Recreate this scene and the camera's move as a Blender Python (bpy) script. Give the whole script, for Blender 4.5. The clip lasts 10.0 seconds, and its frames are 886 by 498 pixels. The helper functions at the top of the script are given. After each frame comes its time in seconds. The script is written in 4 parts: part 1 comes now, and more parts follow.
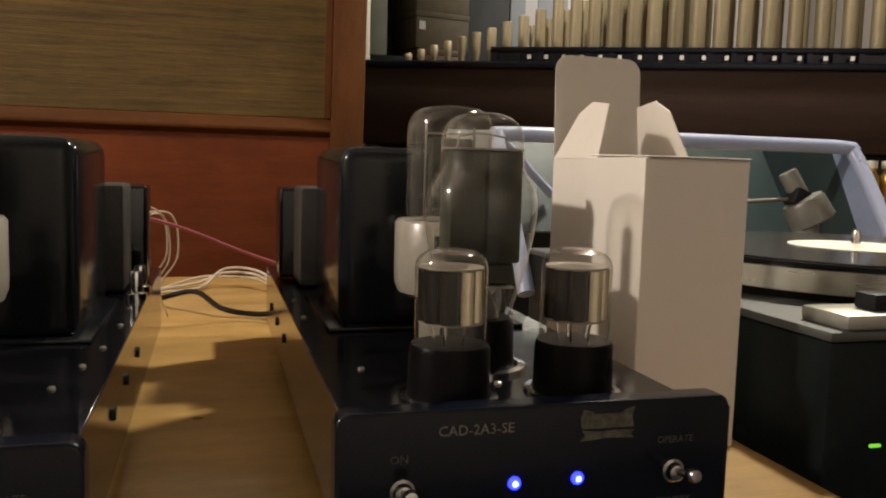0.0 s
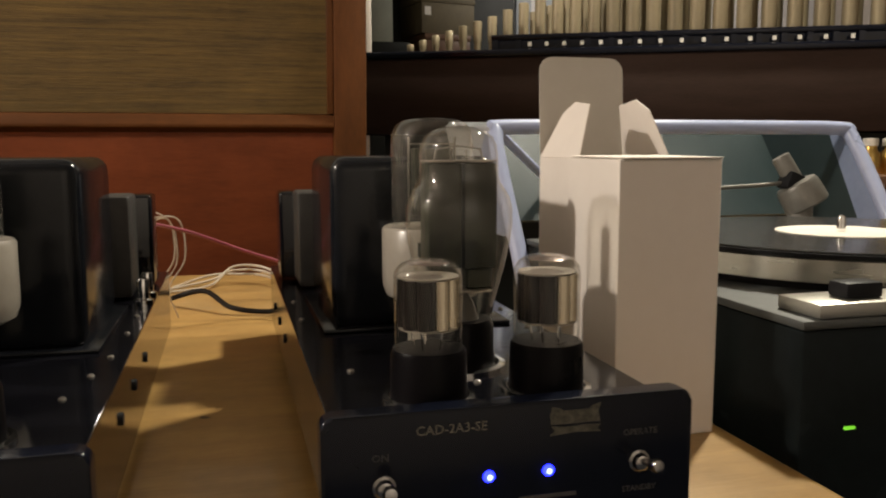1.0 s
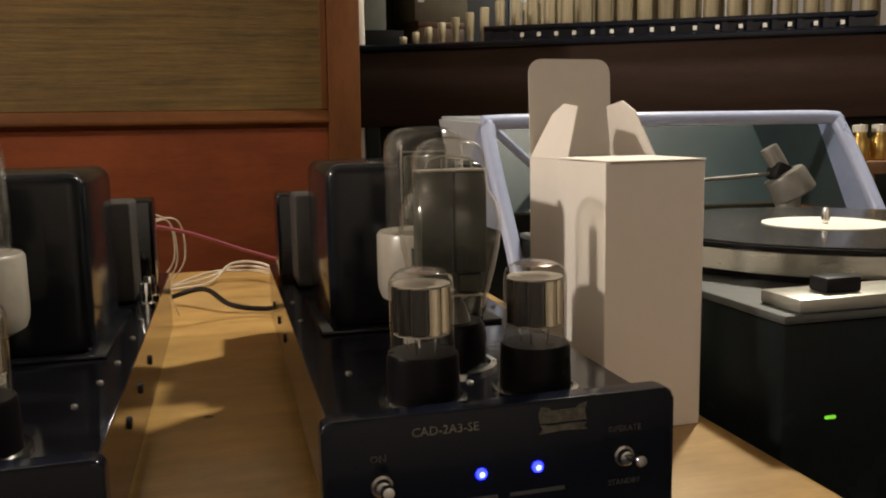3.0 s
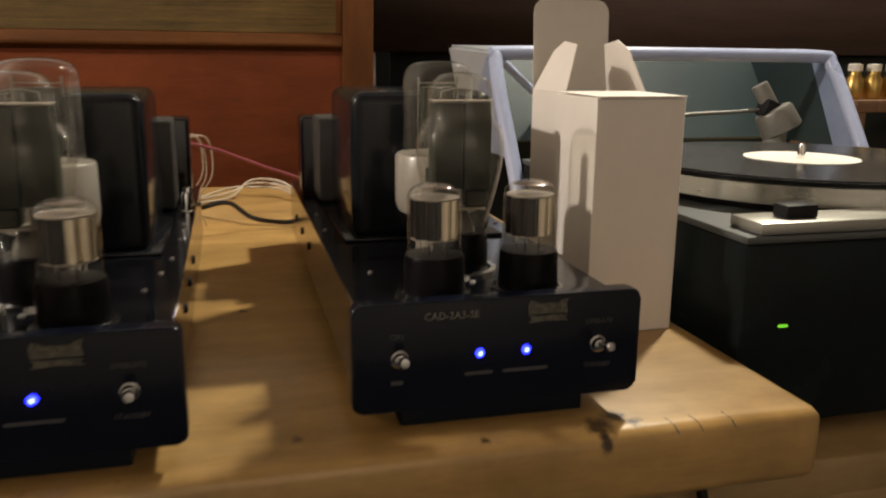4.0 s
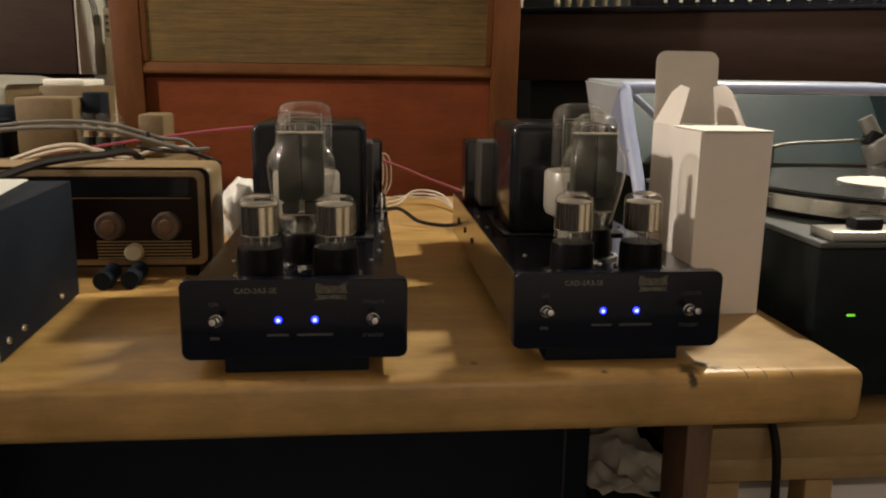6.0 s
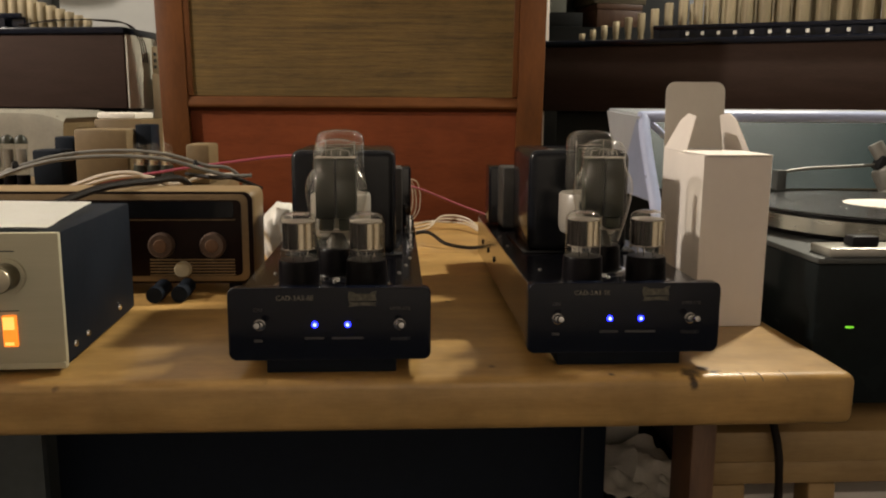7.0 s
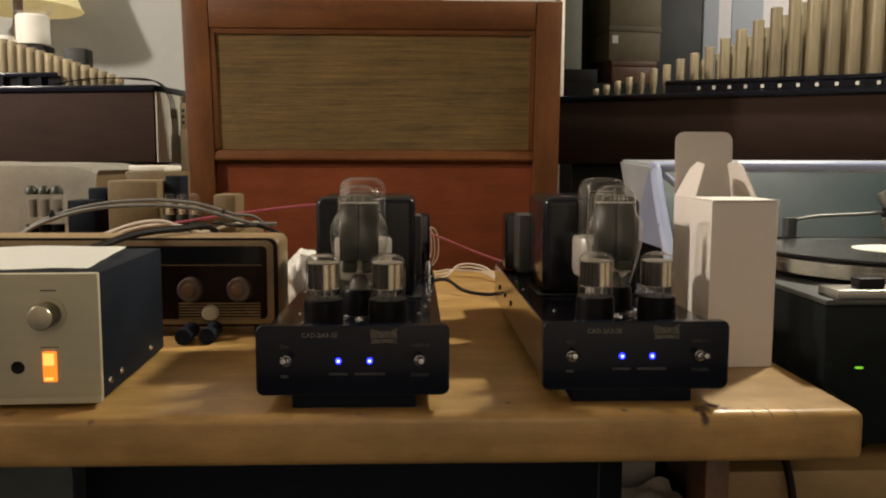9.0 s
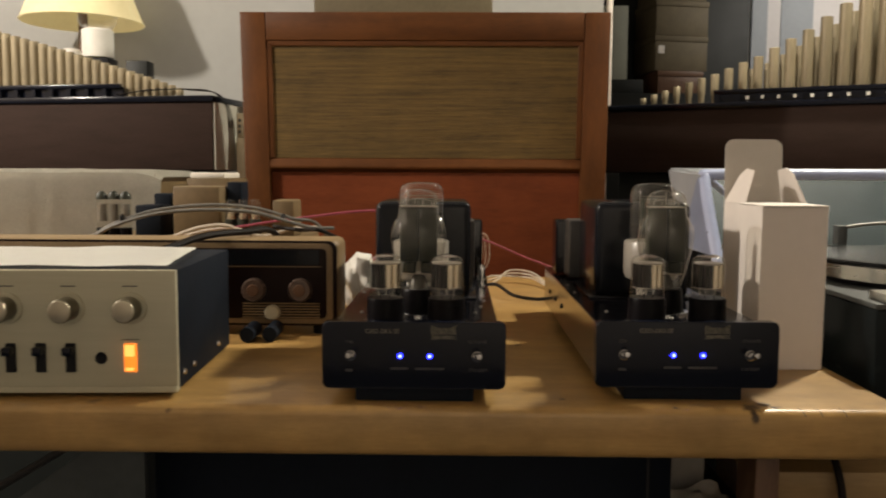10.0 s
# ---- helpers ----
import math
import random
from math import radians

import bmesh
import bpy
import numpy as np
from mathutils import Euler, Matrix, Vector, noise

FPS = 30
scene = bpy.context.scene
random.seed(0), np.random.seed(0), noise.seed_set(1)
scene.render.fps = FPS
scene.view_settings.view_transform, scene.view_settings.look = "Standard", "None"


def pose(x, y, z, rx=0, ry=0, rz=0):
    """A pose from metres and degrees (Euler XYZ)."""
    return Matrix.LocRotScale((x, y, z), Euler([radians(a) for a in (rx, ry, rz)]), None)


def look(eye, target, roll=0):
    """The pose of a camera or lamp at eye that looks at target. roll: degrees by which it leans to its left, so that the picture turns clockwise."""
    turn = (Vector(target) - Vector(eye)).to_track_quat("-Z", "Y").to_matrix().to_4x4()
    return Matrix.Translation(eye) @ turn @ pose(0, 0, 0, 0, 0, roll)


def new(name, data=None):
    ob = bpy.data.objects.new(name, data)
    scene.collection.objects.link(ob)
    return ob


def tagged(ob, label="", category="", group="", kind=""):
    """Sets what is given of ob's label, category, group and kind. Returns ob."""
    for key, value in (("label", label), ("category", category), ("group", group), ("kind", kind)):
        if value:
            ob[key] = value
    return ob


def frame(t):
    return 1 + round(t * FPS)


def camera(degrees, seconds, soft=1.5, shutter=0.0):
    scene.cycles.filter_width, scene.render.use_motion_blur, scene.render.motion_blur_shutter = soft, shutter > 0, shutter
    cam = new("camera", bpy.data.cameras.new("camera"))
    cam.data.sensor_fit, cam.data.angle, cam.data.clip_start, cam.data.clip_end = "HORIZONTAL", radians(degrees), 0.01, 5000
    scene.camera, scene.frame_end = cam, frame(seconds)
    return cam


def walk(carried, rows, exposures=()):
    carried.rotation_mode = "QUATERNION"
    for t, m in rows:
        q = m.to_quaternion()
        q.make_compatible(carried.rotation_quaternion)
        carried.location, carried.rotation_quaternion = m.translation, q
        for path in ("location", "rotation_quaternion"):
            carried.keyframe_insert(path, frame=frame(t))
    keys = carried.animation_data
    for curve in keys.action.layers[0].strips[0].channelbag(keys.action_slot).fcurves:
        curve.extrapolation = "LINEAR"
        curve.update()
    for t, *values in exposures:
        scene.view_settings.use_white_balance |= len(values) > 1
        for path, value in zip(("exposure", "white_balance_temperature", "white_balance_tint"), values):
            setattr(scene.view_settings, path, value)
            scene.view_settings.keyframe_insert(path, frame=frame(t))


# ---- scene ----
cam = camera(56.7, 10.0, soft=2.0, shutter=0.5)
PATH = [
    (0, (0.0474, 0.0471, 0.9020), (0.5854, 1.9629, 0.7019), 1.63),
    (0.5, (0.0533, 0.0359, 0.9082), (0.5504, 1.9604, 0.6862), 0.66),
    (1, (0.0572, 0.0230, 0.9157), (0.5586, 1.9439, 0.6737), -0.19),
    (1.5, (0.0666, 0.0132, 0.9197), (0.5840, 1.9292, 0.6720), -0.82),
    (2, (0.0626, 0.0126, 0.9202), (0.5753, 1.9289, 0.6655), -1.03),
    (3.5, (0.0508, -0.0018, 0.9314), (0.5534, 1.9072, 0.6105), -0.87),
    (4, (0.0347, -0.0581, 0.9336), (0.5255, 1.8270, 0.4803), 0.56),
    (4.5, (-0.0017, -0.0960, 0.9386), (0.4301, 1.7991, 0.4676), 1.38),
    (5, (-0.0142, -0.1442, 0.9521), (0.3177, 1.7753, 0.4989), 1.22),
    (5.5, (-0.0194, -0.1910, 0.9527), (0.2346, 1.7440, 0.5150), 1.03),
    (7, (-0.0139, -0.3004, 0.9512), (0.0959, 1.6675, 0.6119), 0.37),
    (7.5, (-0.0138, -0.3061, 0.9465), (0.0842, 1.6696, 0.6519), 0.22),
    (8, (-0.0138, -0.3222, 0.9459), (0.0647, 1.6624, 0.7115), -0.03),
    (8.5, (-0.0128, -0.3248, 0.9436), (0.0614, 1.6612, 0.7200), -0.05),
    (9, (-0.0158, -0.3321, 0.9444), (0.0512, 1.6560, 0.7372), 0.15),
    (9.5, (-0.0198, -0.3438, 0.9421), (0.0316, 1.6470, 0.7572), 0.42),
    (10, (-0.0296, -0.3627, 0.9395), (-0.0645, 1.6287, 0.7574), 0.28),
]
walk(cam, [(t, look(eye, target, roll)) for t, eye, target, roll in PATH])

# ---- light ----
def lamp(name, kind, at, target, watts, color, size):
    data = bpy.data.lights.new(name, kind)
    data.energy, data.color = watts, color
    if kind == "AREA":
        data.shape, data.size = "DISK", size
    else:
        data.shadow_soft_size = size
    ob = new(name, data)
    ob.matrix_world = look(at, target)
    return ob


lamp("ceiling_lamp", "AREA", (1.05, 1.2, 2.15), (0.1, 0.5, 0.75), 36.0, (1.0, 0.92, 0.75), 0.12)
lamp("side_lamp", "POINT", (-1.75, 0.47, 1.85), (0, 0.5, 0.8), 119.0, (1.0, 0.90, 0.78), 0.05)
# Added fill: shines on the wall behind the camera for soft front light.
lamp("wall_bounce_fill", "AREA", (0.7, -0.75, 1.75), (0.6, -1.8, 1.5), 32.0, (1.0, 0.95, 0.86), 0.4)
# Unseen source, added to brighten the far wall and the boxes before it.
lamp("far_wall_fill", "POINT", (2.5, 3.9, 2.3), (2, 5, 1.5), 44.0, (1.0, 0.93, 0.84), 0.08)
world = bpy.data.worlds.new("room_world")
world.use_nodes = True
world.node_tree.nodes["Background"].inputs["Color"].default_value = (0.5, 0.42, 0.32, 1)
world.node_tree.nodes["Background"].inputs["Strength"].default_value = 0.02
scene.world = world


# ---- materials ----
def mat(name, a, b=None, rough=0.5, metal=0.0, scale=40.0, stretch=(1, 1, 1), bump=0.0, bump_scale=0, rough_var=0.08, coat=0.0,
        emit=None, power=0.0, trans=0.0, ior=1.45, fine=0.35, random_shift=0.0):
    """Principled surface that varies between colours a and b at two scales, with relief."""
    m = bpy.data.materials.new(name)
    m.use_nodes = True
    n, l = m.node_tree.nodes, m.node_tree.links
    p = n["Principled BSDF"]
    b = b or tuple(c * 0.78 for c in a)
    co = n.new("ShaderNodeTexCoord")
    mp = n.new("ShaderNodeMapping")
    mp.inputs["Scale"].default_value = stretch
    l.new(co.outputs["Object"], mp.inputs["Vector"])
    big, small = n.new("ShaderNodeTexNoise"), n.new("ShaderNodeTexNoise")
    big.inputs["Scale"].default_value, big.inputs["Detail"].default_value = scale, 5
    small.inputs["Scale"].default_value, small.inputs["Detail"].default_value = scale * 7, 3
    for t in (big, small):
        l.new(mp.outputs["Vector"], t.inputs["Vector"])
    blend = n.new("ShaderNodeMix")
    blend.data_type = "FLOAT"
    blend.inputs["Factor"].default_value = fine
    l.new(big.outputs["Fac"], blend.inputs["A"])
    l.new(small.outputs["Fac"], blend.inputs["B"])
    ramp = n.new("ShaderNodeValToRGB")
    ramp.color_ramp.elements[0].position, ramp.color_ramp.elements[1].position = 0.32, 0.68
    ramp.color_ramp.elements[0].color, ramp.color_ramp.elements[1].color = (*b, 1), (*a, 1)
    l.new(blend.outputs["Result"], ramp.inputs["Fac"])
    colour = ramp.outputs["Color"]
    if random_shift:
        info, hsv, rng = n.new("ShaderNodeObjectInfo"), n.new("ShaderNodeHueSaturation"), n.new("ShaderNodeMapRange")
        rng.inputs["To Min"].default_value, rng.inputs["To Max"].default_value = 1 - random_shift, 1 + random_shift
        l.new(info.outputs["Random"], rng.inputs["Value"])
        l.new(rng.outputs["Result"], hsv.inputs["Value"])
        l.new(colour, hsv.inputs["Color"])
        colour = hsv.outputs["Color"]
    l.new(colour, p.inputs["Base Color"])
    rr = n.new("ShaderNodeMapRange")
    rr.inputs["To Min"].default_value, rr.inputs["To Max"].default_value = max(0.02, rough - rough_var), min(1, rough + rough_var)
    l.new(big.outputs["Fac"], rr.inputs["Value"])
    l.new(rr.outputs["Result"], p.inputs["Roughness"])
    p.inputs["Metallic"].default_value = metal
    p.inputs["Coat Weight"].default_value = coat
    p.inputs["Coat Roughness"].default_value = 0.08
    p.inputs["IOR"].default_value = ior
    p.inputs["Transmission Weight"].default_value = trans
    if bump:
        bp = n.new("ShaderNodeBump")
        bp.inputs["Strength"].default_value, bp.inputs["Distance"].default_value = bump, 0.0015
        src = small
        if bump_scale:
            src = n.new("ShaderNodeTexNoise")
            src.inputs["Scale"].default_value, src.inputs["Detail"].default_value = bump_scale, 4
            l.new(mp.outputs["Vector"], src.inputs["Vector"])
        l.new(src.outputs["Fac"], bp.inputs["Height"])
        l.new(bp.outputs["Normal"], p.inputs["Normal"])
    if emit:
        p.inputs["Emission Color"].default_value = (*emit, 1)
        p.inputs["Emission Strength"].default_value = power
    return m


def clear(name, tint, gloss=1.0, rough=0.02, ior=1.5, dust=0.0):
    """Thin clear wall: tinted see-through with a Fresnel gloss."""
    m = bpy.data.materials.new(name)
    m.use_nodes = True
    n, l = m.node_tree.nodes, m.node_tree.links
    n.remove(n["Principled BSDF"])
    tr, gl, mx, fr = n.new("ShaderNodeBsdfTransparent"), n.new("ShaderNodeBsdfGlossy"), n.new("ShaderNodeMixShader"), n.new("ShaderNodeLayerWeight")
    tr.inputs["Color"].default_value = (*tint, 1)
    gl.inputs["Roughness"].default_value = rough
    gl.inputs["Color"].default_value = (gloss, gloss, gloss, 1)
    fr.inputs["Blend"].default_value = 0.5
    pw, sc = n.new("ShaderNodeMath"), n.new("ShaderNodeMath")
    pw.operation, sc.operation = "POWER", "MULTIPLY_ADD"
    f0 = ((ior - 1) / (ior + 1)) ** 2
    pw.inputs[1].default_value, sc.inputs[1].default_value, sc.inputs[2].default_value = 3.4, 0.8 - f0, f0
    l.new(fr.outputs["Facing"], pw.inputs[0])
    l.new(pw.outputs["Value"], sc.inputs[0])
    l.new(sc.outputs["Value"], mx.inputs["Fac"])
    df, film, nz, rg = n.new("ShaderNodeBsdfDiffuse"), n.new("ShaderNodeMixShader"), n.new("ShaderNodeTexNoise"), n.new("ShaderNodeMapRange")
    df.inputs["Color"].default_value = (0.8, 0.77, 0.70, 1)
    nz.inputs["Scale"].default_value = 90
    rg.inputs["To Min"].default_value, rg.inputs["To Max"].default_value = dust * 0.4, dust * 1.6
    l.new(nz.outputs["Fac"], rg.inputs["Value"])
    l.new(rg.outputs["Result"], film.inputs["Fac"])
    l.new(tr.outputs["BSDF"], film.inputs[1])
    l.new(df.outputs["BSDF"], film.inputs[2])
    l.new(film.outputs["Shader"], mx.inputs[1])
    l.new(gl.outputs["BSDF"], mx.inputs[2])
    l.new(mx.outputs["Shader"], n["Material Output"].inputs["Surface"])
    return m


def spots(m, places, dark, grow=0.35):
    """Dark knots and burns of their own shape: (x, y, z, radius) in the object's own metres."""
    n, l = m.node_tree.nodes, m.node_tree.links
    p = n["Principled BSDF"]
    colour = p.inputs["Base Color"].links[0].from_socket
    co, noise_tex = n.new("ShaderNodeTexCoord"), n.new("ShaderNodeTexNoise")
    noise_tex.inputs["Scale"].default_value = 160
    l.new(co.outputs["Object"], noise_tex.inputs["Vector"])
    for x, y, z, r in places:
        d, add, rng, mix = n.new("ShaderNodeVectorMath"), n.new("ShaderNodeMath"), n.new("ShaderNodeMapRange"), n.new("ShaderNodeMix")
        d.operation, add.operation = "DISTANCE", "MULTIPLY_ADD"
        d.inputs[1].default_value = (x, y, z)
        l.new(co.outputs["Object"], d.inputs[0])
        add.inputs[1].default_value = r * 2.2
        l.new(noise_tex.outputs["Fac"], add.inputs[0])
        l.new(d.outputs["Value"], add.inputs[2])
        rng.inputs["From Min"].default_value, rng.inputs["From Max"].default_value = r * (1.9 - grow), r * (1.9 + grow)
        rng.inputs["To Min"].default_value, rng.inputs["To Max"].default_value = 0.9, 0
        l.new(add.outputs["Value"], rng.inputs["Value"])
        mix.data_type = "RGBA"
        mix.inputs["B"].default_value = (*dark, 1)
        l.new(rng.outputs["Result"], mix.inputs["Factor"])
        l.new(colour, mix.inputs["A"])
        colour = mix.outputs["Result"]
    l.new(colour, p.inputs["Base Color"])
    return m


pine = mat("pine_table", (0.50, 0.310, 0.108), (0.365, 0.210, 0.066), 0.36, scale=9, stretch=(1.0, 7, 7), bump=0.12, bump_scale=60, fine=0.3, coat=0.25)
bench_wood = mat("bench_wood", (0.38, 0.25, 0.11), (0.28, 0.175, 0.07), 0.5, scale=8, stretch=(1, 6, 6), bump=0.15, bump_scale=50)
leg_wood = mat("dark_leg_wood", (0.16, 0.085, 0.045), (0.09, 0.045, 0.025), 0.5, scale=12, stretch=(6, 6, 1), bump=0.15)
cherry = mat("cherry_veneer", (0.118, 0.041, 0.0092), (0.076, 0.026, 0.0060), 0.5, scale=7, stretch=(7, 7, 1.2), bump=0.05, ior=1.3)
cherry_h = mat("cherry_veneer_rail", (0.118, 0.041, 0.0092), (0.076, 0.026, 0.0060), 0.5, scale=7, stretch=(1.2, 7, 7), bump=0.05, ior=1.3)
panel_red = mat("red_mahogany_panel", (0.21, 0.052, 0.017), (0.145, 0.034, 0.011), 0.45, scale=6, stretch=(1.2, 6, 6), bump=0.04, ior=1.35)
grille = mat("grille_cloth", (0.165, 0.104, 0.029), (0.056, 0.034, 0.0105), 0.85, scale=24, stretch=(0.30, 1, 9), bump=0.6, bump_scale=70, fine=0.42)
black_gloss = mat("black_gloss_enamel", (0.010, 0.011, 0.014), (0.006, 0.007, 0.009), 0.15, scale=30, bump=0.015, ior=1.33)
black_satin = mat("black_satin_face", (0.0045, 0.006, 0.012), (0.003, 0.004, 0.009), 0.17, scale=60, bump=0.015, ior=1.34, rough_var=0.03)
edge_highlight = mat("painted_edge_highlight", (0.52, 0.51, 0.50), (0.36, 0.35, 0.34), 0.42, metal=0.8, scale=25, stretch=(1, 4, 4), rough_var=0.1)
black_top = mat("black_mirror_enamel", (0.006, 0.006, 0.008), (0.004, 0.004, 0.006), 0.10, scale=40, bump=0.03, ior=1.5, rough_var=0.05)
black_dull = mat("black_dull", (0.014, 0.014, 0.016), (0.008, 0.008, 0.009), 0.5, scale=50, bump=0.1, ior=1.22)
black_side = mat("polished_dark_steel", (0.26, 0.235, 0.21), (0.20, 0.18, 0.165), 0.14, metal=1.0, scale=12, rough_var=0.04)
lamination = mat("transformer_lamination", (0.042, 0.038, 0.034), (0.024, 0.022, 0.020), 0.5, metal=0.2, scale=20, stretch=(1, 12, 1), bump=0.3)
dark_chrome = mat("dull_chrome", (0.40, 0.39, 0.38), (0.30, 0.29, 0.28), 0.2, metal=1.0, scale=60, rough_var=0.06)
chrome = mat("chrome", (0.75, 0.74, 0.72), (0.6, 0.59, 0.57), 0.14, metal=1.0, scale=60, rough_var=0.05)
plate_metal = mat("nickel_plate_metal", (0.92, 0.83, 0.66), (0.62, 0.53, 0.40), 0.16, metal=0.95, scale=35, stretch=(9, 9, 0.6), rough_var=0.1)
plate_dark = mat("carbonised_plate", (0.042, 0.045, 0.032), (0.020, 0.022, 0.016), 0.42, metal=0.0, ior=1.35, scale=40, bump=0.1)
anode_shade = mat("dark_reflection_plate", (0.010, 0.0055, 0.004), (0.005, 0.003, 0.002), 0.32, metal=0.0, ior=1.25, scale=30, stretch=(8, 8, 0.6))
getter = mat("getter_flash", (0.60, 0.50, 0.46), (0.42, 0.32, 0.30), 0.2, metal=0.9, scale=60)
stem_glass = mat("smoky_stem_glass", (0.10, 0.095, 0.085), (0.06, 0.057, 0.05), 0.2, scale=60)
plate_steel = mat("dull_steel_wire", (0.30, 0.28, 0.25), (0.2, 0.19, 0.17), 0.35, metal=0.6, scale=60)
mica = mat("mica_disc", (0.34, 0.30, 0.25), (0.22, 0.19, 0.16), 0.35, scale=90)
bakelite = mat("black_bakelite", (0.006, 0.005, 0.006), (0.003, 0.003, 0.0035), 0.30, scale=60, bump=0.05, ior=1.15)
ceramic = mat("white_ceramic", (0.31, 0.28, 0.24), (0.26, 0.235, 0.20), 0.3, scale=40, coat=0.2)
ink = mat("dark_print", (0.07, 0.08, 0.07), (0.04, 0.05, 0.045), 0.6, scale=80)
gold_print = mat("pale_gold_print", (0.25, 0.225, 0.175), (0.18, 0.16, 0.125), 0.4, metal=0.35, scale=200)
emblem_print = mat("worn_gold_emblem", (0.17, 0.155, 0.115), (0.010, 0.010, 0.010), 0.4, metal=0.2, scale=330, fine=0.35)
dim_print = mat("dim_grey_print", (0.075, 0.072, 0.07), (0.052, 0.05, 0.05), 0.5, scale=200)
glass = clear("tube_glass", (0.96, 0.955, 0.93), 1.0, 0.04, 1.5, 0.012)
blue_led = mat("blue_led", (0.1, 0.12, 0.9), (0.1, 0.12, 0.9), 0.3, emit=(0.008, 0.012, 1.0), power=11)
blue_core = mat("blue_led_core", (0.6, 0.7, 1.0), (0.6, 0.7, 1.0), 0.3, emit=(0.30, 0.38, 1.0), power=4)
green_led = mat("green_led", (0.2, 0.8, 0.05), (0.2, 0.8, 0.05), 0.3, emit=(0.30, 1.0, 0.05), power=0.55)
amber_core = mat("amber_core", (1, 0.6, 0.2), (1, 0.4, 0.08), 0.3, scale=120, emit=(1.0, 0.46, 0.09), power=1.5)
amber = mat("amber_lens", (0.9, 0.35, 0.06), (0.8, 0.28, 0.04), 0.3, scale=200, emit=(1.0, 0.24, 0.02), power=1.1)
card = mat("white_card", (0.76, 0.70, 0.645), (0.715, 0.655, 0.60), 0.62, scale=14, bump=0.05, bump_scale=300)
card_in = mat("grey_card_inside", (0.60, 0.56, 0.50), (0.55, 0.51, 0.45), 0.7, scale=14, bump=0.05, bump_scale=300)
silver = mat("brushed_silver_panel", (0.38, 0.37, 0.33), (0.32, 0.31, 0.275), 0.38, metal=0.75, scale=10, stretch=(0.8, 10, 14))
cream_face = mat("champagne_panel", (0.50, 0.475, 0.345), (0.45, 0.425, 0.305), 0.45, metal=0.1, scale=9, stretch=(0.6, 8, 14), bump=0.02)
knob_side = mat("dark_bronze_knob_side", (0.15, 0.13, 0.085), (0.09, 0.08, 0.05), 0.35, metal=0.5, scale=40)
knob_metal = mat("champagne_knob", (0.52, 0.47, 0.35), (0.44, 0.39, 0.29), 0.3, metal=0.6, scale=40)
towel = mat("white_terry_cloth", (0.93, 0.92, 0.86), (0.89, 0.87, 0.80), 0.9, scale=120, bump=0.3, bump_scale=420)
white_cloth = mat("white_cover_cloth", (0.47, 0.45, 0.38), (0.39, 0.37, 0.31), 0.85, scale=30, bump=0.4, bump_scale=260)
tan_case = mat("tan_radio_case", (0.26, 0.18, 0.092), (0.19, 0.13, 0.064), 0.45, scale=20, bump=0.04)
brown_face = mat("dark_brown_radio_face", (0.014, 0.006, 0.005), (0.008, 0.0035, 0.003), 0.3, scale=20, ior=1.2)
knob_clear = mat("milky_knob", (0.12, 0.082, 0.062), (0.075, 0.05, 0.04), 0.3, scale=60, coat=0.3)
cream = mat("cream_plastic", (0.50, 0.44, 0.30), (0.43, 0.37, 0.25), 0.4, scale=40)
kraft = mat("tan_painted_metal", (0.18, 0.125, 0.062), (0.13, 0.09, 0.043), 0.55, scale=18, bump=0.06)
organ_case = mat("dark_organ_case", (0.042, 0.026, 0.021), (0.028, 0.017, 0.013), 0.75, scale=9, stretch=(1, 6, 6), bump=0.05, ior=1.2)
gold_pipe = mat("gold_pipe", (0.36, 0.305, 0.20), (0.27, 0.225, 0.145), 0.48, metal=0.3, scale=22, stretch=(4, 4, 0.5), random_shift=0.14)
label_white = mat("white_label", (0.74, 0.71, 0.64), (0.64, 0.61, 0.55), 0.6, scale=90)
carton = mat("dark_kraft_carton", (0.15, 0.122, 0.070), (0.105, 0.085, 0.048), 0.7, scale=16, bump=0.08)
near_black = mat("blue_black_felt", (0.010, 0.014, 0.022), (0.007, 0.010, 0.016), 0.6, scale=14, bump=0.1, ior=1.2)
dark_stuff = mat("dark_green_black", (0.009, 0.012, 0.0095), (0.006, 0.008, 0.0065), 0.6, scale=14, bump=0.1)
plaster = mat("grey_white_plaster", (0.39, 0.39, 0.375), (0.35, 0.35, 0.335), 0.85, scale=5, bump=0.1, bump_scale=90)
board_pale = mat("pale_grey_board", (0.34, 0.355, 0.29), (0.28, 0.295, 0.24), 0.7, scale=12, bump=0.05)
# Light caught by the cover's sides, put into a paler blue.
lid_lit = mat("blue_acrylic_lit", (0.27, 0.32, 0.46), (0.20, 0.25, 0.37), 0.3, scale=14, trans=0.2)
board_dark = mat("dark_grey_board", (0.075, 0.085, 0.085), (0.05, 0.058, 0.058), 0.6, scale=12, bump=0.08)
# Darker colour for walls out of view, to keep bounced light low.
plaster_low_bounce = mat("low_bounce_plaster", (0.34, 0.30, 0.26), (0.29, 0.255, 0.22), 0.85, scale=5, bump=0.1, bump_scale=90)
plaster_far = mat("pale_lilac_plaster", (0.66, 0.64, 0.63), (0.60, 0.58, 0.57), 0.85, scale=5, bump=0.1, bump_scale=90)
plaster_blue = mat("blue_grey_paint", (0.34, 0.37, 0.40), (0.30, 0.33, 0.355), 0.7, scale=6, bump=0.05)
floor_mat = mat("dark_carpet", (0.055, 0.06, 0.075), (0.035, 0.04, 0.05), 0.95, scale=60, bump=0.6, bump_scale=300)
plinth_black = mat("black_plinth_lacquer", (0.012, 0.016, 0.017), (0.008, 0.010, 0.011), 0.25, scale=20, bump=0.02, ior=1.14)
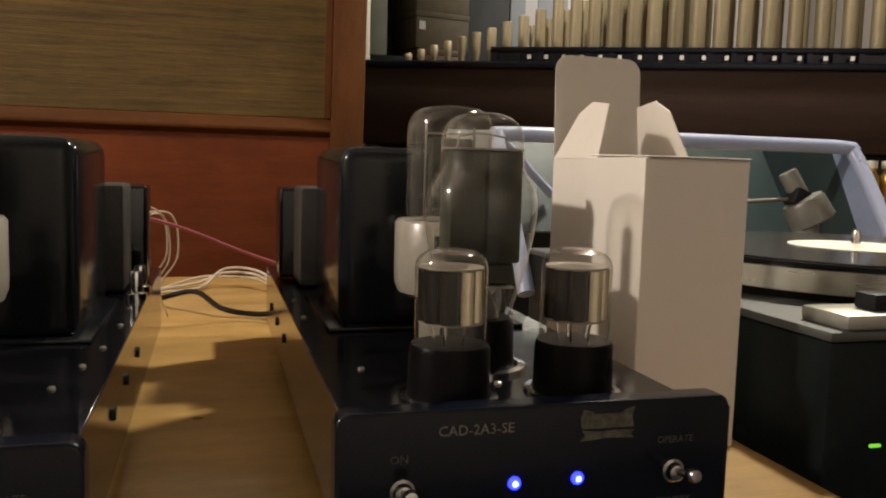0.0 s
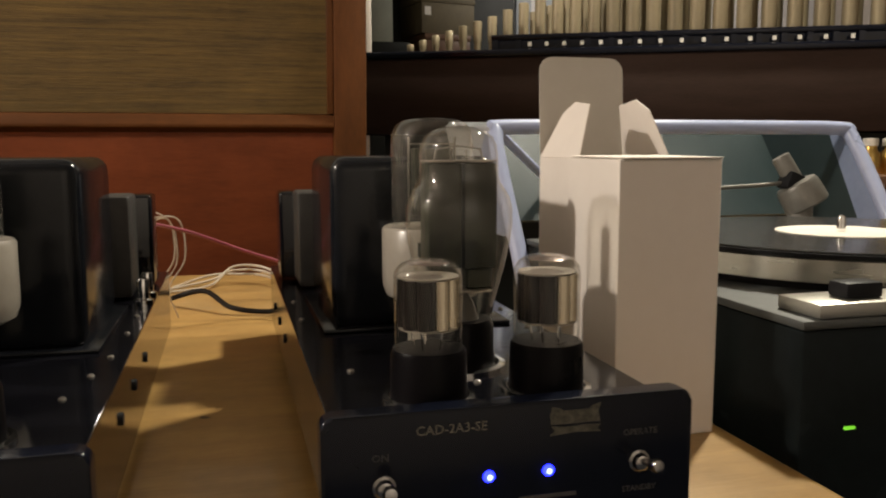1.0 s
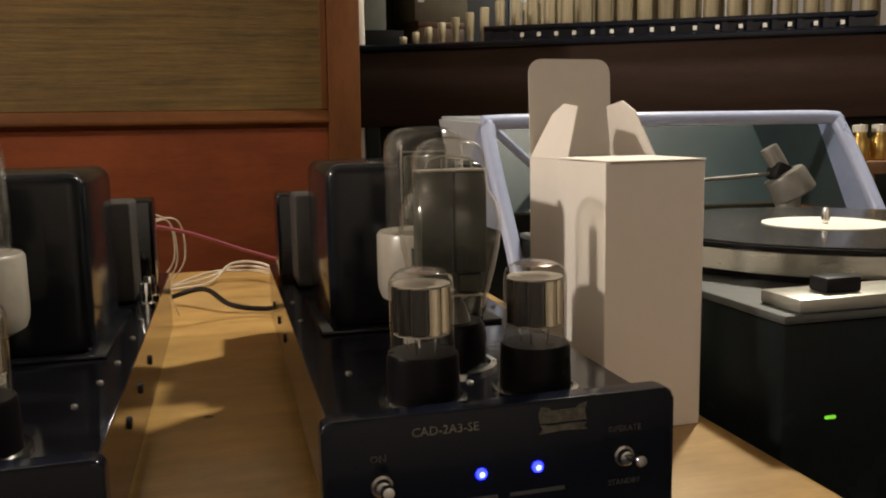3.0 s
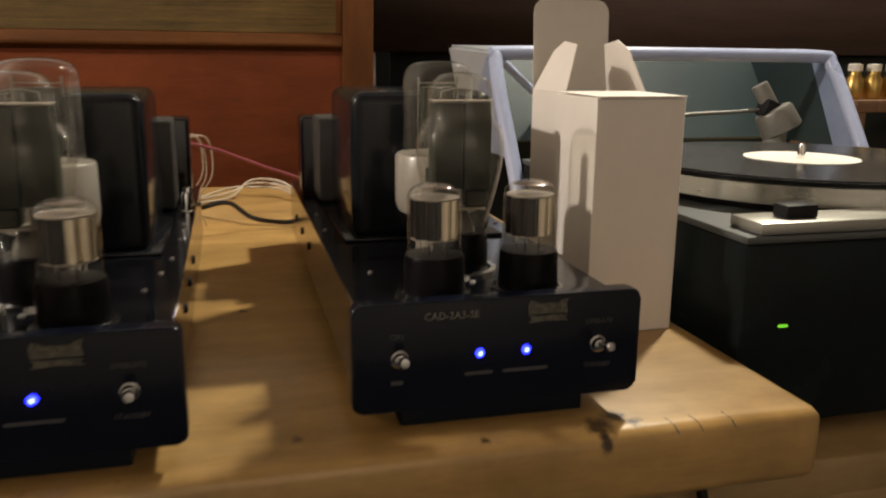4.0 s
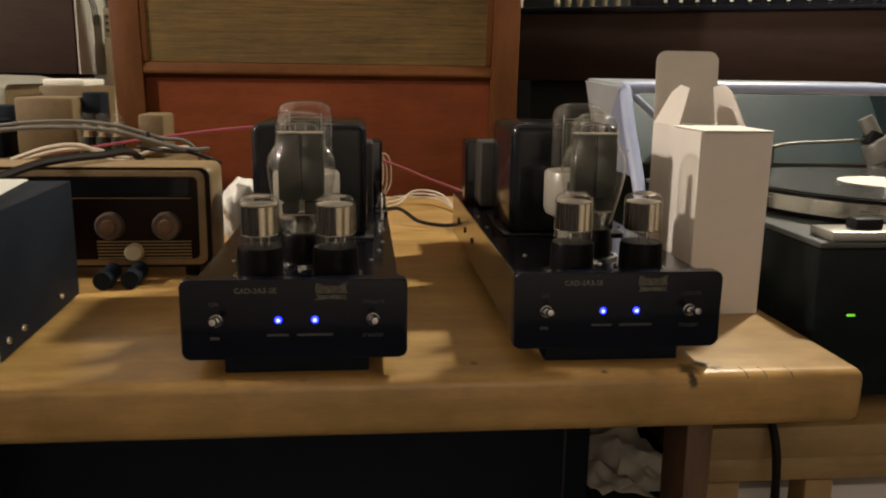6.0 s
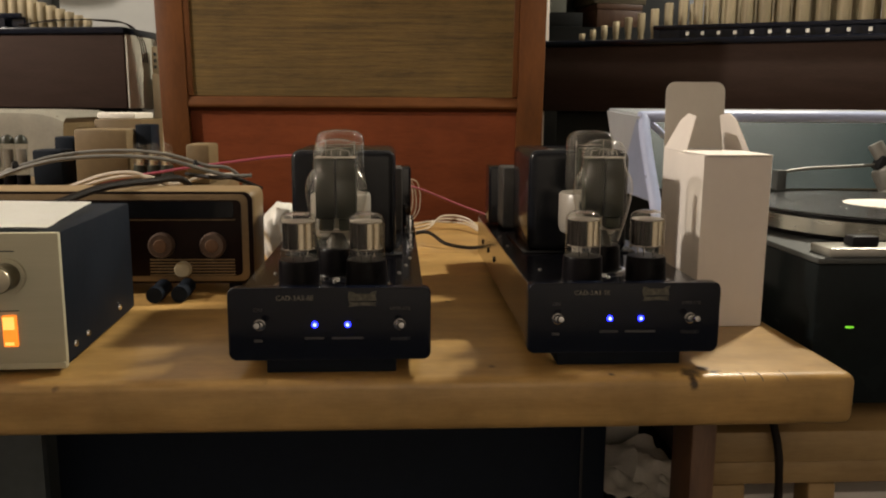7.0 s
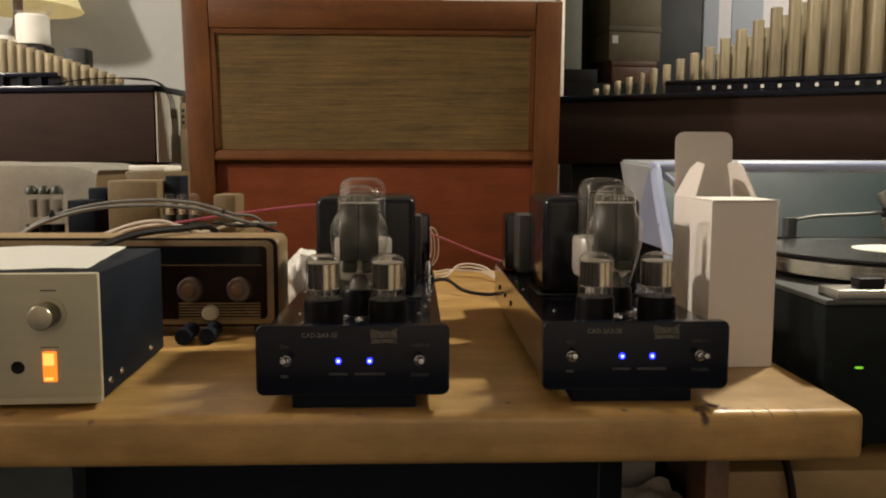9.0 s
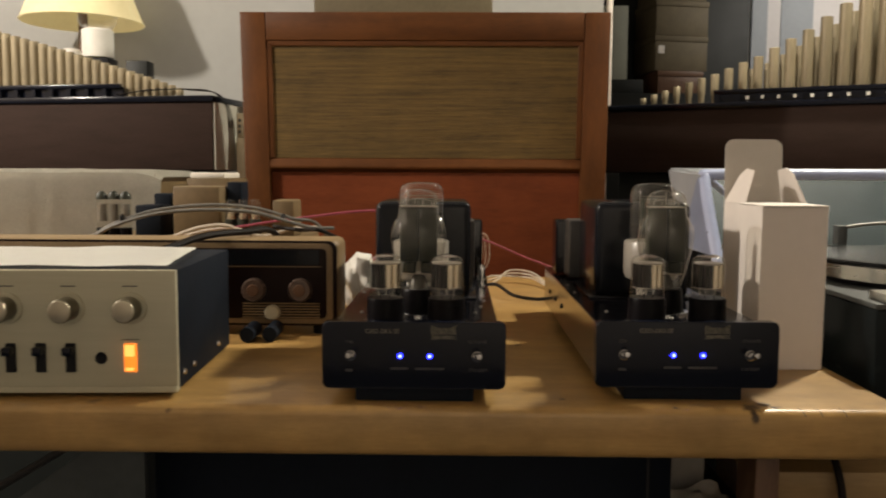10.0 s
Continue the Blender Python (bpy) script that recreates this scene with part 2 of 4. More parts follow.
deck_metal = mat("silver_deck", (0.060, 0.064, 0.062), (0.044, 0.047, 0.046), 0.62, metal=0.0, scale=12)
platter_metal = mat("cast_platter_rim", (0.52, 0.51, 0.46), (0.44, 0.43, 0.39), 0.25, metal=0.85, scale=30, stretch=(1, 1, 8))
vinyl = mat("black_vinyl", (0.020, 0.020, 0.020), (0.013, 0.013, 0.013), 0.24, scale=200, coat=0.2)
paper = mat("white_paper", (0.84, 0.80, 0.72), (0.70, 0.66, 0.58), 0.7, scale=40)
arm_metal = mat("grey_arm_metal", (0.19, 0.18, 0.16), (0.14, 0.135, 0.12), 0.42, metal=0.35, scale=40)
# Edge glow of the acrylic, painted as a pale blue colour.
lid_glow = mat("blue_acrylic_glow", (0.50, 0.56, 0.78), (0.42, 0.48, 0.70), 0.3, scale=20, trans=0.25)
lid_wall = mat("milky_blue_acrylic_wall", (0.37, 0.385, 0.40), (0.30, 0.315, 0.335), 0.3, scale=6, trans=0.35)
# Same acrylic as lid_wall, its unlit look put into a dark teal.
lid_shaded = mat("teal_acrylic_shaded", (0.030, 0.044, 0.046), (0.020, 0.032, 0.034), 0.32, scale=5, coat=0.1)
wire_pink = mat("pink_speaker_wire", (0.33, 0.065, 0.10), (0.25, 0.045, 0.075), 0.4, scale=60)
wire_grey = mat("grey_cable", (0.17, 0.165, 0.15), (0.12, 0.12, 0.11), 0.3, scale=60, coat=0.2)
wire_white = mat("white_cable", (0.50, 0.43, 0.34), (0.40, 0.34, 0.27), 0.4, scale=60)
wire_black = mat("black_cable", (0.014, 0.010, 0.008), (0.009, 0.0065, 0.005), 0.5, ior=1.2, scale=60)
lampshade = mat("yellow_lampshade", (0.80, 0.72, 0.46), (0.72, 0.63, 0.36), 0.7, scale=14, emit=(1.0, 0.78, 0.36), power=0.22)
white_plastic = mat("white_plastic", (0.78, 0.76, 0.70), (0.70, 0.68, 0.62), 0.35, scale=40)
brass = mat("brass", (0.62, 0.42, 0.14), (0.5, 0.33, 0.1), 0.3, metal=1.0, scale=40)


def stains(m, size, low, high):
    """Broad uneven darkening of worn wood, in patches of that size."""
    n, l = m.node_tree.nodes, m.node_tree.links
    p = n["Principled BSDF"]
    colour = p.inputs["Base Color"].links[0].from_socket
    co, tex, rng, mul = n.new("ShaderNodeTexCoord"), n.new("ShaderNodeTexNoise"), n.new("ShaderNodeMapRange"), n.new("ShaderNodeVectorMath")
    tex.inputs["Scale"].default_value, tex.inputs["Detail"].default_value, tex.inputs["Roughness"].default_value = size, 8, 0.65
    l.new(co.outputs["Object"], tex.inputs["Vector"])
    rng.inputs["From Min"].default_value, rng.inputs["From Max"].default_value = 0.32, 0.68
    rng.inputs["To Min"].default_value, rng.inputs["To Max"].default_value = low, high
    l.new(tex.outputs["Fac"], rng.inputs["Value"])
    mul.operation = "MULTIPLY"
    l.new(colour, mul.inputs[0])
    l.new(rng.outputs["Result"], mul.inputs[1])
    l.new(mul.outputs["Vector"], p.inputs["Base Color"])
    return m


stains(pine, 14, 0.72, 1.12)
stains(cherry, 6, 0.75, 1.1)
stains(cherry_h, 6, 0.75, 1.1)
stains(panel_red, 5, 0.75, 1.1)
stains(grille, 9, 0.78, 1.12)
stains(bench_wood, 9, 0.75, 1.1)
spots(pine, [(0.212, 0.300, 0.748, 0.009), (0.213, 0.2918, 0.7435, 0.004), (0.224, 0.309, 0.75, 0.007), (0.232, 0.300, 0.75, 0.005), (0.0378, 0.5403, 0.75, 0.0035), (0.150, 0.298, 0.749, 0.003)], (0.026, 0.014, 0.008))
spots(pine, [(-0.115, 0.296, 0.747, 0.003), (-0.09, 0.297, 0.745, 0.003), (-0.148, 0.297, 0.745, 0.003), (-0.33, 0.302, 0.75, 0.005), (-0.06, 0.297, 0.747, 0.003),
             (-0.2655, 0.291, 0.7460, 0.0022), (-0.045, 0.297, 0.746, 0.003), (0.06, 0.32, 0.75, 0.003), (-0.02, 0.297, 0.747, 0.0025)], (0.11, 0.060, 0.026), 0.7)


# ---- building helpers ----
def mesh_of(name, bm, material):
    bmesh.ops.recalc_face_normals(bm, faces=bm.faces)
    me = bpy.data.meshes.new(name)
    bm.to_mesh(me)
    bm.free()
    me.materials.append(material)
    return me


def smooth(me, angle=40):
    for f in me.polygons:
        f.use_smooth = True
    me.set_sharp_from_angle(angle=radians(angle))
    return me


def part(name, bm, material, parent=None, label="", kind=""):
    ob = new(name, smooth(mesh_of(name, bm, material)))
    ob.parent = parent
    return tagged(ob, label, kind=kind)


def thing(name, at=(0, 0, 0), label="", category="", group="", turn=0):
    ob = new(name)
    ob.empty_display_size = 0.02
    ob.matrix_basis = pose(*at, 0, 0, turn)
    return tagged(ob, label, category, group)


def block(x0, x1, y0, y1, z0, z1, r=0.0, seg=2, bm=None, m=None):
    """A box between two corners with its edges rounded by r."""
    bm = bm or bmesh.new()
    s = Matrix.LocRotScale(((x0 + x1) / 2, (y0 + y1) / 2, (z0 + z1) / 2), None, (x1 - x0, y1 - y0, z1 - z0))
    g = bmesh.ops.create_cube(bm, size=1, matrix=(m @ s) if m else s)
    if r:
        edges = list({e for v in g["verts"] for e in v.link_edges})
        bmesh.ops.bevel(bm, geom=edges, offset=r, segments=seg, profile=0.5, affect="EDGES")
    return bm


def lathe(profile, seg=32, at=(0, 0, 0), axis=None, bm=None, close=True):
    """A turned body from (radius, height) pairs; axis: a matrix that turns it."""
    bm = bm or bmesh.new()
    m = Matrix.Translation(at) @ (axis or Matrix())
    rings = []
    for r, z in profile:
        if r < 1e-6:
            rings.append([bm.verts.new(m @ Vector((0, 0, z)))])
        else:
            rings.append([bm.verts.new(m @ Vector((r * math.cos(2 * math.pi * i / seg), r * math.sin(2 * math.pi * i / seg), z))) for i in range(seg)])
    for a, b in zip(rings, rings[1:]):
        for i in range(seg):
            j = (i + 1) % seg
            if len(a) == 1 and len(b) == 1:
                continue
            if len(a) == 1:
                bm.faces.new((a[0], b[i], b[j]))
            elif len(b) == 1:
                bm.faces.new((a[i], a[j], b[0]))
            else:
                bm.faces.new((a[i], a[j], b[j], b[i]))
    if close:
        for ring, flip in ((rings[0], True), (rings[-1], False)):
            if len(ring) > 1:
                bm.faces.new(ring[::-1] if flip else ring)
    return bm


def curve_points(points, steps=10):
    """A smooth line (Catmull-Rom) through the points."""
    p = [Vector(q) for q in points]
    p = [2 * p[0] - p[1]] + p + [2 * p[-1] - p[-2]]
    out = []
    for i in range(1, len(p) - 2):
        for k in range(steps):
            t = k / steps
            a, b, c, d = p[i - 1], p[i], p[i + 1], p[i + 2]
            out.append(0.5 * ((2 * b) + (c - a) * t + (2 * a - 5 * b + 4 * c - d) * t * t + (3 * b - a - 3 * c + d) * t ** 3))
    return out + [p[-2]]


def cord(points, radius, seg=8, steps=10, bm=None):
    """A round cable through the points."""
    bm = bm or bmesh.new()
    line = curve_points(points, steps)
    up, rings = Vector((0, 0, 1)), []
    for i, q in enumerate(line):
        d = (line[min(i + 1, len(line) - 1)] - line[max(i - 1, 0)]).normalized()
        s = d.cross(up)
        s = s.normalized() if s.length > 1e-4 else Vector((1, 0, 0))
        u = s.cross(d)
        rings.append([bm.verts.new(q + radius * (math.cos(2 * math.pi * k / seg) * s + math.sin(2 * math.pi * k / seg) * u)) for k in range(seg)])
    for a, b in zip(rings, rings[1:]):
        for k in range(seg):
            bm.faces.new((a[k], a[(k + 1) % seg], b[(k + 1) % seg], b[k]))
    bm.faces.new(rings[0][::-1])
    bm.faces.new(rings[-1])
    return bm


def plate(outline, depth, m, bm=None, r=0.0):
    """A flat outline of (x, y) pairs, extruded by depth along z, set in place by m."""
    bm = bm or bmesh.new()
    low = [bm.verts.new(m @ Vector((x, y, 0))) for x, y in outline]
    top = [bm.verts.new(m @ Vector((x, y, depth))) for x, y in outline]
    f0, f1 = bm.faces.new(low[::-1]), bm.faces.new(top)
    for i in range(len(low)):
        j = (i + 1) % len(low)
        bm.faces.new((low[i], low[j], top[j], top[i]))
    if r:
        bmesh.ops.bevel(bm, geom=list({e for f in (f0, f1) for e in f.edges}), offset=r, segments=5, profile=0.5, affect="EDGES")
    return bm


def rounded(w, h, r, n=5):
    """The outline of a rounded rectangle centred on 0."""
    out = []
    for cx, cy, a0 in ((w / 2 - r, h / 2 - r, 0), (-w / 2 + r, h / 2 - r, 90), (-w / 2 + r, -h / 2 + r, 180), (w / 2 - r, -h / 2 + r, 270)):
        for i in range(n + 1):
            a = radians(a0 + 90 * i / n)
            out.append((cx + r * math.cos(a), cy + r * math.sin(a)))
    return out


FRONT = pose(0, 0, 0, 90, 0, 0)  # turns an outline in (x, y) upright, facing -y


def words(text, size, at, material, parent, name="lettering", spread=1.0):
    """Raised lettering on a front panel, 0.3 mm proud, centred at a place."""
    cu = bpy.data.curves.new(name, "FONT")
    cu.body, cu.size, cu.extrude, cu.align_x, cu.align_y, cu.resolution_u, cu.space_character = text, size, 0.00015, "CENTER", "CENTER", 2, spread
    tmp = bpy.data.objects.new(name, cu)
    me = bpy.data.meshes.new_from_object(tmp)
    bpy.data.objects.remove(tmp)
    me.transform(Matrix.Translation(at) @ FRONT)
    me.materials.clear()
    me.materials.append(material)
    ob = new(name, me)
    ob.parent = parent
    return ob


# ---- the room ----
def slab(name, x0, x1, y0, y1, z0, z1, material, label, kind="structure"):
    ob = part(name, block(x0, x1, y0, y1, z0, z1), material)
    return tagged(ob, label, kind=kind)


slab("floor", -2.4, 4.1, -1.9, 5.2, -0.1, 0.0, floor_mat, "dark carpeted floor of a dim room")
slab("wall_north", -2.4, 0.385, 2.05, 2.2, 0.0, 2.55, plaster, "grey-white plaster wall behind the equipment")
slab("wall_south", -2.4, 2.4, -1.9, -1.8, 0.0, 2.55, plaster_low_bounce, "unseen wall closing the room, darkened to hold bounce down")
slab("wall_west", -2.4, -2.3, -1.8, 2.05, 0.0, 2.55, plaster_low_bounce, "unseen side wall, darkened to hold bounce down")
slab("wall_east", 2.3, 2.4, -1.8, 2.2, 0.0, 2.55, plaster_low_bounce, "unseen side wall, darkened to hold bounce down")
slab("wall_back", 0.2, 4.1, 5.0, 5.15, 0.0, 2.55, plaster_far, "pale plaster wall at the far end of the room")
slab("wall_inner", 0.2, 0.3, 2.2, 5.0, 0.0, 2.55, plaster_low_bounce, "added return wall closing the far end")
slab("wall_far_east", 4.0, 4.1, 2.2, 5.0, 0.0, 2.55, plaster_low_bounce, "added wall closing the far end")
slab("wall_corner", 2.4, 4.0, 2.1, 2.2, 0.0, 2.55, plaster_low_bounce, "added return wall closing the far end")
slab("ceiling", -2.4, 4.1, -1.9, 5.2, 2.55, 2.65, plaster_low_bounce, "unseen ceiling, darkened to hold bounce down")
slab("trim_1", 1.825, 1.920, 4.970, 5.0, 0.0, 2.55, plaster_blue, "blue-grey painted upright trim on the far wall")
slab("trim_2", 1.922, 2.003, 4.975, 5.0, 0.0, 2.55, plaster_far, "pale upright trim on the far wall")
slab("trim_3", 2.005, 2.206, 4.970, 5.0, 0.0, 2.55, plaster_blue, "blue-grey painted upright trim on the far wall")

# ---- table ----
table = thing("table", label="solid light pine table with rounded worn front edge", category="table")
part("tabletop", block(-1.3, 0.342, 0.290, 1.16, 0.708, 0.75, 0.008, 3), pine, table)
for x, y in ((0.2455, 0.345), (0.235, 1.05), (-1.2, 0.345), (-1.2, 1.05)):
    part("leg", block(x - 0.011, x + 0.011, y, y + 0.05, 0, 0.708, 0.003), leg_wood, table, "dark brown square leg")
for x in (0.2515, 0.2655, 0.285):
    part("crack", cord([(x - 0.002, 0.3005, 0.7502), (x, 0.2945, 0.7490), (x + 0.0012, 0.2905, 0.7455)], 0.0003, 5, 4), ink, table, "dark split in the edge")

bench = thing("bench", label="plain light wooden bench that carries the turntable", category="bench")
part("bench_top", block(0.262, 1.25, 0.372, 1.15, 0.640, 0.67, 0.004), bench_wood, bench)
part("front_board", block(0.262, 1.25, 0.376, 0.40, 0.618, 0.640, 0.003), bench_wood, bench)
for x0, x1 in ((0.263, 0.299), (0.357, 0.383)):
    part("front_post", block(x0, x1, 0.377, 0.405, 0, 0.6178, 0.003), bench_wood, bench)
for x in (0.84, 1.2):
    for y in (0.41, 1.1):
        part("leg", block(x - 0.025, x + 0.025, y, y + 0.05, 0, 0.640, 0.003), bench_wood, bench)

# ---- valve amplifiers ----
GROUP_A = "pair of monoblock valve amplifiers"


def small_valve(amp, x, y):
    v = part("small_valve", lathe([(0.0165, 0.0625), (0.0162, 0.064), (0.0158, 0.082), (0.0150, 0.0838), (0.0, 0.0838)], 32, (x, y, 0)), bakelite, amp,
             "black-based signal valve with silvered glass")
    part("socket_ring", lathe([(0.0195, 0.0620), (0.0195, 0.0636), (0.0172, 0.0640), (0.0166, 0.0632)], 32, (x, y, 0)), chrome, v)
    prof = [(0.0140, 0.0835), (0.0142, 0.087), (0.0142, 0.1130)]
    prof += [(0.0142 * max(0.0, 1 - u ** 2.5) ** 0.42, 0.1130 + 0.0084 * u) for u in (0.2, 0.4, 0.55, 0.7, 0.82, 0.9, 0.96, 1.0)]
    part("glass_envelope", lathe(prof, 36, (x, y, 0), close=False), glass, v)
    dark, pale = bmesh.new(), bmesh.new()
    for k in range(9):
        a = 2 * math.pi * (k + 0.25) / 9
        cx, cy = x + 0.0094 * math.cos(a), y + 0.0094 * math.sin(a)
        # Left-hand rods take a dark colour in place of a dark reflection.
        lathe([(0.0036, 0.0930), (0.0036, 0.1130), (0.0, 0.1130)], 12, (cx, cy, 0), bm=dark if k in (2, 3, 4, 5, 6) else pale)
    part("dark_anode", dark, anode_shade, v, "plates painted dark for the dark reflection on their left")
    bm = pale
    part("anode", bm, plate_metal, v, "shiny brown-silver metal plate")
    for z in (0.0922, 0.1134):
        part("mica_spacer", lathe([(0.0, z), (0.0126, z), (0.0126, z + 0.0006), (0.0, z + 0.0006)], 24, (x, y, 0)), mica, v)
    part("getter_mirror", lathe([(0.0088, 0.1192), (0.0060, 0.1203), (0.0, 0.1208)], 28, (x, y, 0), close=False), getter, v, "silvery pink getter flash")
    bm = bmesh.new()
    for k in range(5):
        a = 2 * math.pi * k / 5 + 0.3
        cord([(x + 0.006 * math.cos(a), y + 0.006 * math.sin(a), 0.0835), (x + 0.0075 * math.cos(a), y + 0.0075 * math.sin(a), 0.0922)], 0.0005, 5, 2, bm)
    part("support_wires", bm, chrome, v, kind="stuff")


def power_valve(amp, x, y):
    v = part("power_valve", lathe([(0.0175, 0.0625), (0.0172, 0.066), (0.0165, 0.083), (0.0150, 0.0855), (0.0, 0.0855)], 32, (x, y, 0)), bakelite, amp,
             "shouldered clear-glass output valve with dark plates")
    part("socket_ring", lathe([(0.0225, 0.0620), (0.0225, 0.0640), (0.0195, 0.0645), (0.0178, 0.0632)], 32, (x, y, 0)), chrome, v)
    prof = [(0.0140, 0.085), (0.0155, 0.089), (0.0185, 0.0985), (0.0218, 0.111), (0.0243, 0.1225), (0.0254, 0.1315), (0.0253, 0.1375), (0.0243, 0.1425), (0.0222, 0.1465),
            (0.0200, 0.1495), (0.0188, 0.1525), (0.0185, 0.157), (0.0184, 0.163), (0.0178, 0.1675), (0.0160, 0.1713), (0.0125, 0.1740), (0.0075, 0.1757), (0.0, 0.1763)]
    part("glass_envelope", lathe(prof, 44, (x, y, 0), close=False), glass, v)
    bm = bmesh.new()
    for dx in (-0.0085, 0.0085):
        block(x + dx - 0.0082, x + dx + 0.0082, y - 0.0085, y + 0.0085, 0.110, 0.1595, 0.0016, 2, bm)
        block(x + dx - 0.0062, x + dx + 0.0062, y - 0.006, y + 0.006, 0.100, 0.1098, 0.001, 1, bm)
    part("anode", bm, plate_dark, v, "dark grey carbonised metal plates")
    for z in (0.1597, 0.0988):
        part("mica_spacer", block(x - (0.0165 if z > 0.12 else 0.014), x + (0.0165 if z > 0.12 else 0.014), y - 0.009, y + 0.009, z, z + 0.0008), mica, v)
    bm = block(x - 0.0035, x + 0.0035, y - 0.004, y + 0.004, 0.0845, 0.098, 0.001)
    lathe([(0.010, 0.085), (0.0075, 0.093), (0.004, 0.0985), (0.0, 0.099)], 20, (x, y, 0), bm=bm)
    part("glass_stem", bm, stem_glass, v)
    bm = bmesh.new()
    for k in range(6):
        a = 2 * math.pi * k / 6
        cord([(x + 0.004 * math.cos(a), y + 0.003 * math.sin(a), 0.096), (x + 0.009 * math.cos(a), y + 0.004 * math.sin(a), 0.103), (x + 0.0105 * math.cos(a), y + 0.006 * math.sin(a), 0.1085)], 0.0005, 5, 3, bm)
    for dx in (-0.012, -0.004, 0.004, 0.012):
        cord([(x + dx, y, 0.160), (x + dx * 0.9, y, 0.1655)], 0.0005, 5, 2, bm)
    cord([(x - 0.0108, y, 0.1655), (x, y + 0.003, 0.167), (x + 0.0108, y, 0.1655)], 0.0004, 5, 4, bm)
    part("support_wires", bm, plate_steel, v, kind="stuff")


def rectifier_valve(amp, x, y):
    v = part("rectifier_valve", lathe([(0.0135, 0.0622), (0.0135, 0.086), (0.0200, 0.0865), (0.0248, 0.0890), (0.0265, 0.0935), (0.0268, 0.099), (0.0268, 0.1235), (0.0255, 0.1252), (0.0, 0.1252)],
                                      36, (x, y, 0)), ceramic, amp, "tall tubular glass valve on a white ceramic base")
    prof = [(0.0215, 0.125), (0.0217, 0.130), (0.0217, 0.168), (0.0212, 0.1735), (0.0190, 0.1780), (0.0150, 0.1805), (0.008, 0.1818), (0.0, 0.182)]
    part("glass_envelope", lathe(prof, 40, (x, y, 0), close=False), glass, v)
    bm = bmesh.new()
    for z in (0.138, 0.148, 0.158, 0.168):
        block(x - 0.0125, x + 0.0125, y - 0.0006, y + 0.0006, z, z + 0.0008, bm=bm)
    for dx in (-0.0125, 0.0125):
        cord([(x + dx, y, 0.125), (x + dx, y, 0.172)], 0.0006, 6, 2, bm)
    part("support_wires", bm, plate_steel, v, kind="stuff")
    part("anode", block(x - 0.0105, x + 0.0105, y - 0.005, y + 0.005, 0.131, 0.166, 0.001), plate_dark, v)
    part("printed_mark", block(x - 0.014, x - 0.004, y - 0.0270, y - 0.0255, 0.108, 0.119), ink, v, "faint grey printed marks")


def toggle(amp, x, lean):
    t = part("toggle_switch", lathe([(0.0046, -0.0015), (0.0046, 0.0006), (0.0036, 0.0012), (0.0031, 0.0036), (0.0020, 0.0042), (0.0, 0.0042)], 12, (x, 0, 0.0405), pose(0, 0, 0, 90, 0, 0)), dark_chrome, amp, "toggle switch with a chrome lever")
    part("lever", lathe([(0.0013, 0.003), (0.0017, 0.008), (0.0028, 0.0115), (0.0030, 0.0130), (0.0022, 0.0146), (0.0, 0.015)], 14, (x, 0, 0.0405), pose(0, 0, 0, 78, lean, 0)), dark_chrome, t)


